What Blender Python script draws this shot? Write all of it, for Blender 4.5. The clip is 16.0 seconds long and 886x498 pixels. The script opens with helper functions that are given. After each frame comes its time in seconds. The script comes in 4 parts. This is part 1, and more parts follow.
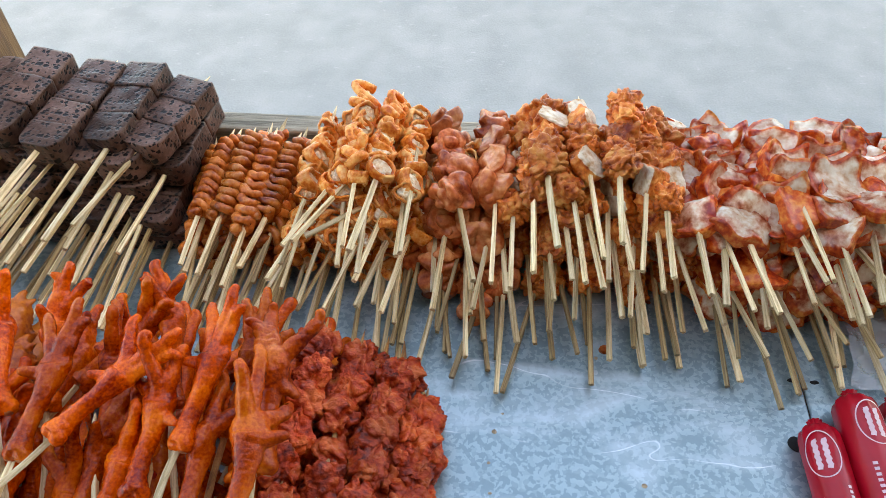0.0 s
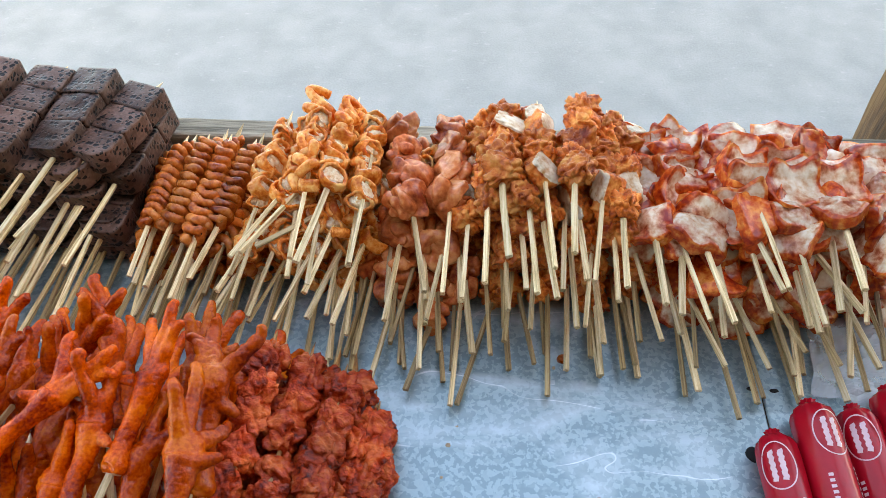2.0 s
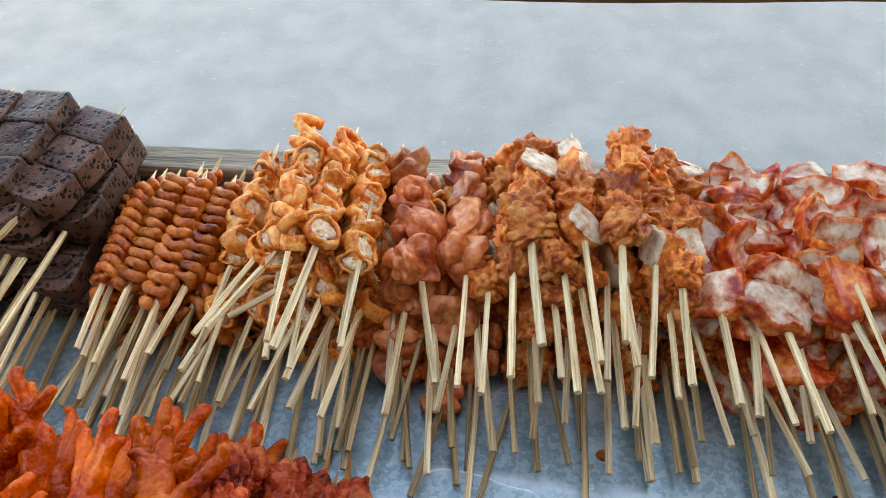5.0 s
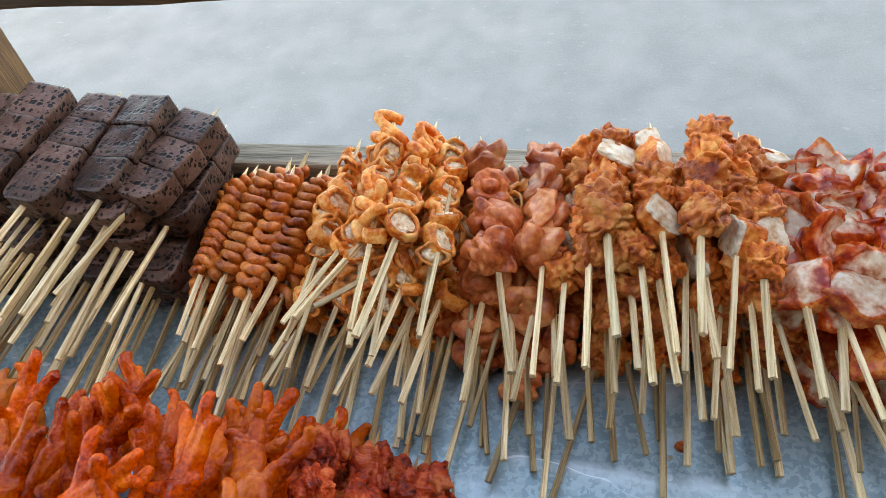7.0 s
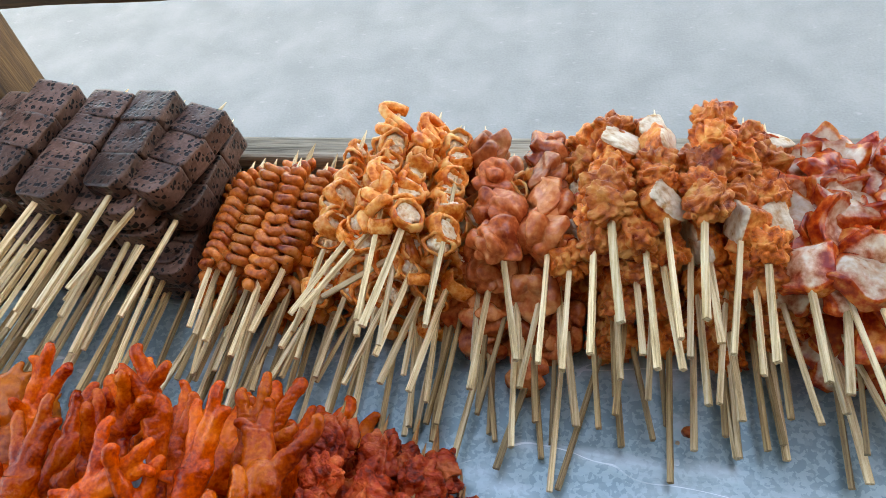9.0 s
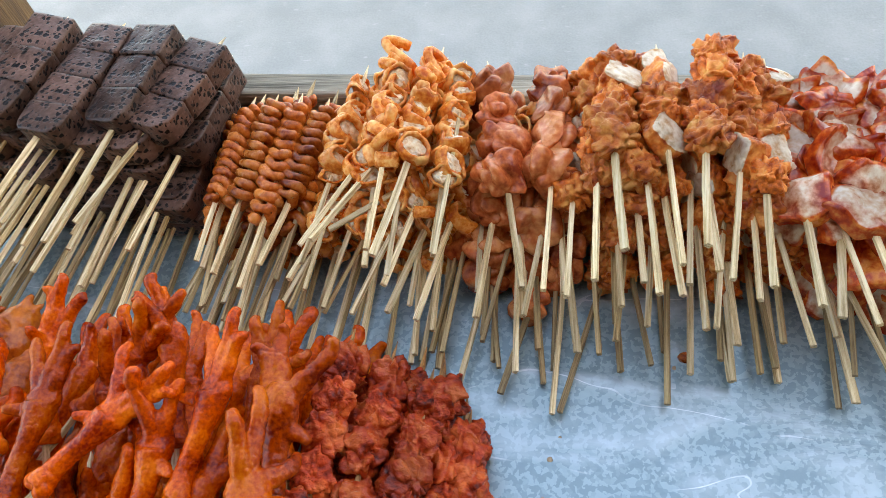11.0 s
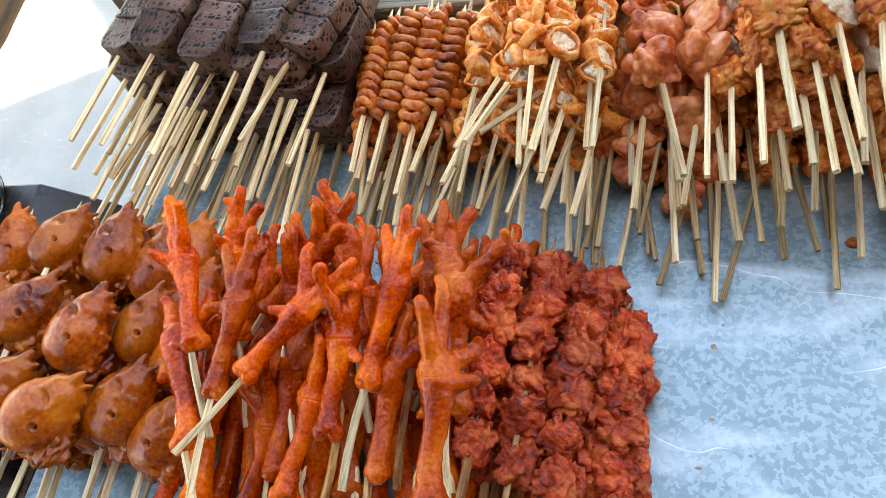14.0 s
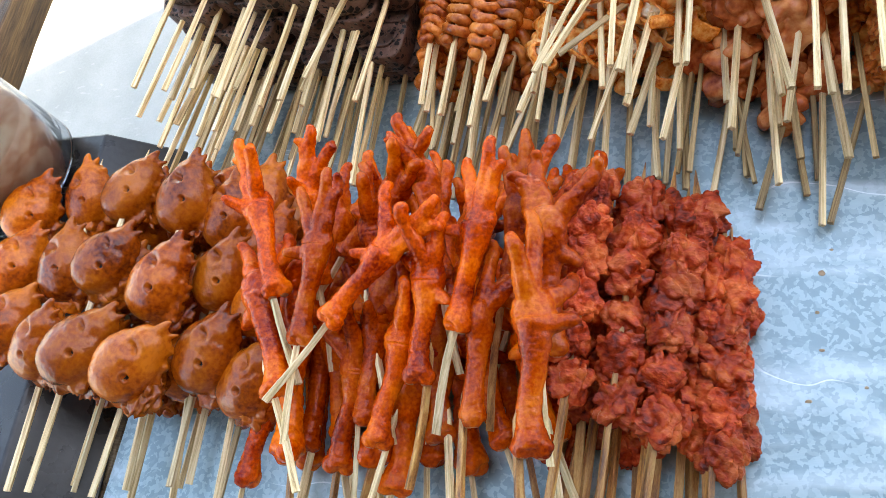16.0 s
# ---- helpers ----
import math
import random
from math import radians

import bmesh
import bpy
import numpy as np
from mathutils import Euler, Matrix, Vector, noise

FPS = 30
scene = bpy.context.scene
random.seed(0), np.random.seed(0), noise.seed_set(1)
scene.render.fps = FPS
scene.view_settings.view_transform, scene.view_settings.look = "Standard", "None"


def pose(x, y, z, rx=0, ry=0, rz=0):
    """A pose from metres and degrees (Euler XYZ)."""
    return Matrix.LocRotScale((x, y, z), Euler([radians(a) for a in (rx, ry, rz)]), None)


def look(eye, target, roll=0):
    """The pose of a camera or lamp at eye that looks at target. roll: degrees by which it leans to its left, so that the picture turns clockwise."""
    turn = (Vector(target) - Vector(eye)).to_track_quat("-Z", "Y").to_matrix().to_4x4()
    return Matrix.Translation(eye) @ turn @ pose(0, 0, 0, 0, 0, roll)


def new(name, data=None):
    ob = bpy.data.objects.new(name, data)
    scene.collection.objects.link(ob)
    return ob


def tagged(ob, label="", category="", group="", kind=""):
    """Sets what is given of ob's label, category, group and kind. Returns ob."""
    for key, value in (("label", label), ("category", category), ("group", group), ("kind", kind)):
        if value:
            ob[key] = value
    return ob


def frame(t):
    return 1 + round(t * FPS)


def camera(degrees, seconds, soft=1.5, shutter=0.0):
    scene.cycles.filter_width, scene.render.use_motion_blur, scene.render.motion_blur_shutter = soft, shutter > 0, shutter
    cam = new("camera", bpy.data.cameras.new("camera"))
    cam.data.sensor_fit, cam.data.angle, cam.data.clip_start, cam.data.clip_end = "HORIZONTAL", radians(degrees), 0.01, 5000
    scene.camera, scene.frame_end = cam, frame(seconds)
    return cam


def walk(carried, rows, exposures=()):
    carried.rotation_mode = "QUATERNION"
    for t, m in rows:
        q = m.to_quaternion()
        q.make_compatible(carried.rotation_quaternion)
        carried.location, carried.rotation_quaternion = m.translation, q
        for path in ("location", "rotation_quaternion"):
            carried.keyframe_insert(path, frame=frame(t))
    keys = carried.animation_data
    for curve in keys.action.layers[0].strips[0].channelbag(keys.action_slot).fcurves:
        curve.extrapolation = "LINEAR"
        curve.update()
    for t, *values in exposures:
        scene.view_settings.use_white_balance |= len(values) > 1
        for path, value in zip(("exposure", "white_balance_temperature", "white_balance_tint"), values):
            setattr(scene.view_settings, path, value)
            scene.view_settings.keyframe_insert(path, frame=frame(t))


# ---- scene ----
cam = camera(62.2, 16.0, soft=0.7)
PATH = [
    (0, (0.078, 0.043, 1.404), (0.041, 1.378, -0.084), -1.7),
    (0.5, (0.091, 0.047, 1.405), (0.082, 1.387, -0.08), -1.2),
    (1, (0.105, 0.054, 1.403), (0.106, 1.385, -0.09), -1.4),
    (1.5, (0.11, 0.055, 1.402), (0.1, 1.381, -0.095), -1.7),
    (2, (0.108, 0.058, 1.401), (0.093, 1.387, -0.093), -1.5),
    (2.5, (0.102, 0.066, 1.4), (0.075, 1.4, -0.091), -1.2),
    (3, (0.102, 0.091, 1.392), (0.068, 1.431, -0.093), -1.3),
    (3.2, (0.104, 0.102, 1.387), (0.088, 1.455, -0.086), -0.8),
    (5.3, (0.105, 0.174, 1.354), (0.048, 1.479, -0.16), -2.7),
    (5.5, (0.11, 0.176, 1.354), (0.011, 1.478, -0.161), -4.3),
    (6, (0.111, 0.171, 1.358), (-0.059, 1.463, -0.159), -6.7),
    (6.5, (0.111, 0.167, 1.36), (-0.113, 1.455, -0.154), -8.1),
    (7, (0.112, 0.164, 1.365), (-0.165, 1.438, -0.151), -10.3),
    (7.5, (0.115, 0.161, 1.365), (-0.186, 1.425, -0.156), -11.1),
    (8, (0.117, 0.161, 1.367), (-0.202, 1.421, -0.153), -12.1),
    (10.3, (0.115, 0.157, 1.364), (-0.152, 1.364, -0.208), -11.7),
    (10.5, (0.112, 0.155, 1.364), (-0.137, 1.339, -0.229), -11.2),
    (11, (0.103, 0.144, 1.368), (-0.165, 1.296, -0.245), -11.8),
    (11.5, (0.094, 0.132, 1.368), (-0.216, 1.245, -0.265), -14.4),
    (12, (0.082, 0.124, 1.366), (-0.277, 1.207, -0.277), -16.5),
    (12.5, (0.076, 0.122, 1.365), (-0.299, 1.17, -0.296), -17.7),
    (13, (0.072, 0.119, 1.369), (-0.369, 1.133, -0.298), -21.9),
    (13.5, (0.068, 0.117, 1.372), (-0.412, 1.127, -0.286), -24.1),
    (14, (0.065, 0.117, 1.372), (-0.465, 1.091, -0.293), -27.1),
    (14.5, (0.059, 0.118, 1.373), (-0.553, 1.056, -0.284), -31.6),
    (15, (0.051, 0.122, 1.37), (-0.593, 1.021, -0.296), -34.6),
    (15.5, (0.043, 0.124, 1.364), (-0.634, 0.985, -0.31), -37.1),
    (16, (0.041, 0.127, 1.36), (-0.635, 0.924, -0.345), -39.5),
]
walk(cam, [(t, look(eye, target, roll)) for t, eye, target, roll in PATH], [(0.0, 2.92, 8600, 10), (2.5, 2.98, 8600, 10), (5.5, 2.78, 8600, 10), (8.0, 2.80, 8600, 10), (11.0, 2.94, 8600, 10), (13.5, 3.12, 8600, 10), (16.0, 3.24, 8600, 10)])

# ---- world, sun ----
SUN = Vector((0.45, -0.5, 0.74)).normalized()
world = bpy.data.worlds.new("world")
scene.world = world
world.use_nodes = True
wn = world.node_tree.nodes
sky = wn.new("ShaderNodeTexSky")
sky.sky_type = "NISHITA"
sky.sun_disc = False
sky.sun_elevation = math.asin(SUN.z)
sky.sun_rotation = math.atan2(SUN.x, SUN.y)
sky.air_density, sky.dust_density, sky.ozone_density = 1.0, 2.0, 1.0
wn["Background"].inputs[1].default_value = 0.15
world.node_tree.links.new(sky.outputs[0], wn["Background"].inputs[0])
sun = new("sun", bpy.data.lights.new("sun", "SUN"))
sun.data.energy, sun.data.angle, sun.data.color = 4.0, radians(0.6), (1.0, 0.95, 0.86)
sun.matrix_world = look(SUN * 20, (0, 0, 0))
TRAY = 0.90


# ---- materials ----
def material(name, colors, scale=40.0, rough=0.5, rough_var=0.15, bump=0.3, bump_scale=200.0, metal=0.0, random_tint=0.0, spec=0.5,
             detail=6.0, distort=0.0, stretch=(1, 1, 1), dist=0.001, cut=None, cells=0.0):
    """Two or more colours mixed by noise at two scales, with grain and relief."""
    m = bpy.data.materials.new(name)
    m.use_nodes = True
    n, l = m.node_tree.nodes, m.node_tree.links
    b = n["Principled BSDF"]
    tc = n.new("ShaderNodeTexCoord")
    mp = n.new("ShaderNodeMapping")
    mp.inputs["Scale"].default_value = stretch
    info = n.new("ShaderNodeObjectInfo")
    shift = n.new("ShaderNodeVectorMath")
    shift.operation = "SCALE"
    shift.inputs[0].default_value = (7.3, 3.1, 5.7)
    l.new(info.outputs["Random"], shift.inputs["Scale"])
    add = n.new("ShaderNodeVectorMath")
    l.new(tc.outputs["Object"], mp.inputs["Vector"])
    l.new(mp.outputs[0], add.inputs[0])
    l.new(shift.outputs[0], add.inputs[1])
    big = n.new("ShaderNodeTexNoise")
    big.inputs["Scale"].default_value, big.inputs["Detail"].default_value, big.inputs["Distortion"].default_value = scale, detail, distort
    fine = n.new("ShaderNodeTexNoise")
    fine.inputs["Scale"].default_value, fine.inputs["Detail"].default_value = bump_scale, 4
    for t in (big, fine):
        l.new(add.outputs[0], t.inputs["Vector"])
    ramp = n.new("ShaderNodeValToRGB")
    e = ramp.color_ramp.elements
    while len(e) < len(colors):
        e.new(0.5)
    for k, c in enumerate(colors):
        e[k].position = 0.3 + 0.4 * k / (len(colors) - 1)
        e[k].color = (*c, 1)
    mixf = n.new("ShaderNodeMath")
    mixf.operation = "MULTIPLY_ADD"
    mixf.inputs[1].default_value, mixf.inputs[2].default_value = 0.5, -0.25
    l.new(fine.outputs[0], mixf.inputs[0])
    sm = n.new("ShaderNodeMath")
    l.new(big.outputs[0], sm.inputs[0])
    l.new(mixf.outputs[0], sm.inputs[1])
    l.new(sm.outputs[0], ramp.inputs[0])
    color = ramp.outputs[0]
    if cut:
        at = n.new("ShaderNodeAttribute")
        at.attribute_name = "cut"
        r2 = n.new("ShaderNodeValToRGB")
        for k, c in enumerate(cut):
            if k > 1:
                r2.color_ramp.elements.new(0.5)
            r2.color_ramp.elements[k].position = 0.3 + 0.4 * k / (len(cut) - 1)
            r2.color_ramp.elements[k].color = (*c, 1)
        l.new(sm.outputs[0], r2.inputs[0])
        edge = n.new("ShaderNodeMath")
        edge.operation = "MULTIPLY_ADD"
        edge.inputs[1].default_value, edge.inputs[2].default_value = 0.9, -0.45
        l.new(big.outputs[0], edge.inputs[0])
        es = n.new("ShaderNodeMath")
        l.new(edge.outputs[0], es.inputs[0])
        l.new(at.outputs["Fac"], es.inputs[1])
        er = n.new("ShaderNodeMapRange")
        er.interpolation_type = "SMOOTHSTEP"
        er.inputs["From Min"].default_value, er.inputs["From Max"].default_value = 0.36, 0.70
        l.new(es.outputs[0], er.inputs["Value"])
        cm = n.new("ShaderNodeMix")
        cm.data_type = "RGBA"
        l.new(er.outputs[0], cm.inputs["Factor"])
        l.new(color, cm.inputs["A"])
        l.new(r2.outputs[0], cm.inputs["B"])
        color = cm.outputs["Result"]
    if random_tint:
        hsv = n.new("ShaderNodeHueSaturation")
        mr = n.new("ShaderNodeMapRange")
        mr.inputs["To Min"].default_value, mr.inputs["To Max"].default_value = 1 - random_tint, 1 + random_tint
        l.new(info.outputs["Random"], mr.inputs["Value"])
        l.new(mr.outputs[0], hsv.inputs["Value"])
        l.new(color, hsv.inputs["Color"])
        color = hsv.outputs[0]
    l.new(color, b.inputs["Base Color"])
    rr = n.new("ShaderNodeMapRange")
    rr.inputs["From Min"].default_value, rr.inputs["From Max"].default_value = 0.3, 0.7
    rr.inputs["To Min"].default_value, rr.inputs["To Max"].default_value = max(0.02, rough - rough_var), min(1, rough + rough_var)
    l.new(big.outputs[0], rr.inputs["Value"])
    l.new(rr.outputs[0], b.inputs["Roughness"])
    b.inputs["Metallic"].default_value = metal
    b.inputs["Specular IOR Level"].default_value = spec
    bp = n.new("ShaderNodeBump")
    bp.inputs["Strength"].default_value, bp.inputs["Distance"].default_value = bump, dist
    l.new(fine.outputs[0], bp.inputs["Height"])
    normal = bp.outputs[0]
    if cells:
        # small raised cells, as of scaly skin
        cv = n.new("ShaderNodeTexVoronoi")
        cv.inputs["Scale"].default_value = cells
        l.new(tc.outputs["Object"], cv.inputs["Vector"])
        cb = n.new("ShaderNodeBump")
        cb.inputs["Strength"].default_value, cb.inputs["Distance"].default_value = 0.3, -0.0006
        l.new(cv.outputs["Distance"], cb.inputs["Height"])
        l.new(normal, cb.inputs["Normal"])
        normal = cb.outputs[0]
    l.new(normal, b.inputs["Normal"])
    return m


def pores(m, scale, size, dark):
    """Dark round pores pressed into a material."""
    n, l = m.node_tree.nodes, m.node_tree.links
    b = n["Principled BSDF"]
    tc = next(x for x in n if x.type == "TEX_COORD")
    v = n.new("ShaderNodeTexVoronoi")
    v.inputs["Scale"].default_value = scale
    wn = n.new("ShaderNodeTexNoise")
    wn.inputs["Scale"].default_value = 160
    wm = n.new("ShaderNodeVectorMath")
    wm.operation = "MULTIPLY_ADD"
    wm.inputs[1].default_value = (0.006, 0.006, 0.006)
    l.new(tc.outputs["Object"], wn.inputs["Vector"])
    l.new(wn.outputs["Color"], wm.inputs[0])
    l.new(tc.outputs["Object"], wm.inputs[2])
    l.new(wm.outputs[0], v.inputs["Vector"])
    pick = n.new("ShaderNodeSeparateColor")
    l.new(v.outputs["Color"], pick.inputs[0])
    lim = n.new("ShaderNodeMath")
    lim.operation = "MULTIPLY"
    lim.inputs[1].default_value = size
    l.new(pick.outputs[0], lim.inputs[0])
    mr = n.new("ShaderNodeMapRange")
    l.new(v.outputs["Distance"], mr.inputs["Value"])
    mr.inputs["From Min"].default_value = 0.0
    l.new(lim.outputs[0], mr.inputs["From Max"])
    mr.interpolation_type = "SMOOTHERSTEP"
    hole = n.new("ShaderNodeMath")
    hole.operation = "GREATER_THAN"
    hole.inputs[1].default_value = 0.5
    l.new(mr.outputs[0], hole.inputs[0])
    mix = n.new("ShaderNodeMix")
    mix.data_type = "RGBA"
    mix.inputs["A"].default_value = (*dark, 1)
    old = b.inputs["Base Color"].links[0].from_socket
    l.new(hole.outputs[0], mix.inputs["Factor"])
    l.new(old, mix.inputs["B"])
    l.new(mix.outputs["Result"], b.inputs["Base Color"])
    bp = n.new("ShaderNodeBump")
    bp.inputs["Strength"].default_value, bp.inputs["Distance"].default_value = 0.5, 0.0012
    l.new(mr.outputs[0], bp.inputs["Height"])
    l.new(b.inputs["Normal"].links[0].from_socket, bp.inputs["Normal"])
    l.new(bp.outputs[0], b.inputs["Normal"])
    return m


BAMBOO = material("bamboo", [(0.40, 0.25, 0.10), (0.74, 0.55, 0.29), (0.90, 0.76, 0.50)], 30, 0.5, 0.1, 0.3, 300, random_tint=0.24, stretch=(0.1, 22, 22))
# darker copy of the bamboo: the shade inside the piles put into the colour
BAMBOO_SHADED = material("bamboo_shaded", [(0.18, 0.10, 0.035), (0.42, 0.28, 0.12), (0.60, 0.44, 0.22)], 30, 0.5, 0.1, 0.3, 300, random_tint=0.28, stretch=(0.1, 22, 22))
BAMBOO_STAINED = material("bamboo_stained", [(0.10, 0.03, 0.01), (0.42, 0.17, 0.04), (0.62, 0.36, 0.12)], 22, 0.45, 0.1, 0.25, 300, random_tint=0.3, stretch=(0.25, 14, 14))
BLOOD = pores(material("blood_curd", [(0.050, 0.024, 0.017), (0.100, 0.052, 0.038), (0.165, 0.092, 0.070)], 35, 0.40, 0.12, 0.5, 300, random_tint=0.28, spec=0.28), 270, 1.25, (0.004, 0.002, 0.002))
COIL = material("coil_casing", [(0.20, 0.024, 0.004), (0.52, 0.115, 0.016), (0.74, 0.25, 0.05)], 60, 0.24, 0.08, 0.3, 350, random_tint=0.28, spec=0.4)
RING = material("ring_casing", [(0.54, 0.085, 0.008), (0.80, 0.26, 0.042), (0.90, 0.50, 0.17)], 75, 0.28, 0.08, 0.5, 300, random_tint=0.2, spec=0.35)
FAT = material("pale_fat", [(0.66, 0.34, 0.13), (0.84, 0.64, 0.40), (0.92, 0.84, 0.70)], 210, 0.4, 0.1, 1.0, 320, random_tint=0.08, dist=0.002)
GIZZARD = material("gizzard", [(0.22, 0.026, 0.007), (0.54, 0.125, 0.034), (0.74, 0.30, 0.11)], 40, 0.22, 0.08, 0.35, 260, random_tint=0.3, spec=0.4)
WHITES = [(0.52, 0.26, 0.10), (0.74, 0.60, 0.43), (0.88, 0.80, 0.67)]
CRUST = material("orange_crust", [(0.26, 0.024, 0.004), (0.68, 0.16, 0.022), (0.86, 0.38, 0.10)], 95, 0.36, 0.12, 1.0, 250, random_tint=0.25, cut=WHITES, spec=0.35, dist=0.002)
SKIN = material("red_skin", [(0.26, 0.012, 0.004), (0.58, 0.070, 0.009), (0.78, 0.26, 0.05)], 60, 0.2, 0.08, 0.5, 240, random_tint=0.22, spec=0.5, cut=[(0.56, 0.24, 0.09), (0.70, 0.50, 0.33), (0.82, 0.70, 0.55)])
FOOT = material("stewed_foot", [(0.20, 0.008, 0.001), (0.56, 0.060, 0.0015), (0.78, 0.155, 0.007)], 30, 0.17, 0.06, 0.35, 420, random_tint=0.3, spec=0.26, cells=620)
BONE = material("cut_bone", [(0.34, 0.09, 0.03), (0.55, 0.20, 0.07)], 200, 0.5, 0.1, 0.5, 500)
HEAD = material("glazed_head", [(0.11, 0.010, 0.002), (0.39, 0.068, 0.0035), (0.58, 0.145, 0.009)], 34, 0.2, 0.07, 0.4, 420, random_tint=0.28, spec=0.38)
MEAT = material("red_barbecue", [(0.10, 0.005, 0.002), (0.50, 0.046, 0.011), (0.73, 0.15, 0.036)], 55, 0.22, 0.1, 1.0, 260, random_tint=0.3, spec=0.3, stretch=(1.4, 1, 1), dist=0.002)
WOOD = material("weathered_wood", [(0.05, 0.032, 0.018), (0.17, 0.115, 0.065), (0.30, 0.23, 0.15)], 14, 0.8, 0.1, 0.7, 160, stretch=(0.25, 4, 4), dist=0.002)
WOOD_BROWN = material("brown_wood", [(0.03, 0.014, 0.006), (0.11, 0.056, 0.022), (0.22, 0.125, 0.05)], 16, 0.75, 0.1, 0.6, 160, stretch=(0.2, 4, 4), dist=0.002)
WOOD_GREY = material("grey_wood", [(0.10, 0.085, 0.06), (0.30, 0.26, 0.19), (0.45, 0.41, 0.32)], 18, 0.85, 0.08, 0.7, 170, stretch=(0.2, 4, 4), dist=0.002)
RED_FILM = material("red_film", [(0.38, 0.003, 0.012), (0.48, 0.006, 0.018)], 20, 0.20, 0.06, 0.15, 90, spec=0.4)
PRINT = material("pale_print", [(0.70, 0.42, 0.46), (0.78, 0.52, 0.55)], 120, 0.35, 0.05, 0.1, 200)
BLACK = material("black_plastic", [(0.012, 0.012, 0.013), (0.030, 0.031, 0.033)], 20, 0.30, 0.1, 0.2, 200)
SAUCE = material("vinegar_sauce", [(0.34, 0.12, 0.07), (0.54, 0.28, 0.17), (0.70, 0.52, 0.38)], 40, 0.3, 0.1, 0.3, 100)
HOLE = material("dark_hole", [(0.006, 0.006, 0.006), (0.012, 0.012, 0.012)], 100, 0.9, 0.05, 0.1, 100)
RUST = material("grease_spot", [(0.36, 0.25, 0.15), (0.48, 0.34, 0.20)], 150, 0.5, 0.1, 0.3, 300)
LID = material("white_plastic", [(0.62, 0.62, 0.60), (0.74, 0.74, 0.73)], 20, 0.35, 0.08, 0.1, 100)
CLEAR = bpy.data.materials.new("clear_plastic")
CLEAR.use_nodes = True
cb = CLEAR.node_tree.nodes["Principled BSDF"]
cb.inputs["Transmission Weight"].default_value, cb.inputs["Roughness"].default_value, cb.inputs["IOR"].default_value = 1.0, 0.08, 1.2
FILM = bpy.data.materials.new("clear_film")
FILM.use_nodes = True
fb = FILM.node_tree.nodes["Principled BSDF"]
fb.inputs["Base Color"].default_value, fb.inputs["Alpha"].default_value, fb.inputs["Roughness"].default_value = (0.86, 0.88, 0.90, 1), 0.3, 0.12
PLASTER = material("plaster", [(0.30, 0.28, 0.25), (0.42, 0.40, 0.36)], 1.5, 0.9, 0.05, 0.4, 30, dist=0.01)
TIN = material("roof_tin", [(0.30, 0.30, 0.30), (0.42, 0.42, 0.42)], 3, 0.6, 0.1, 0.2, 40, metal=0.3)


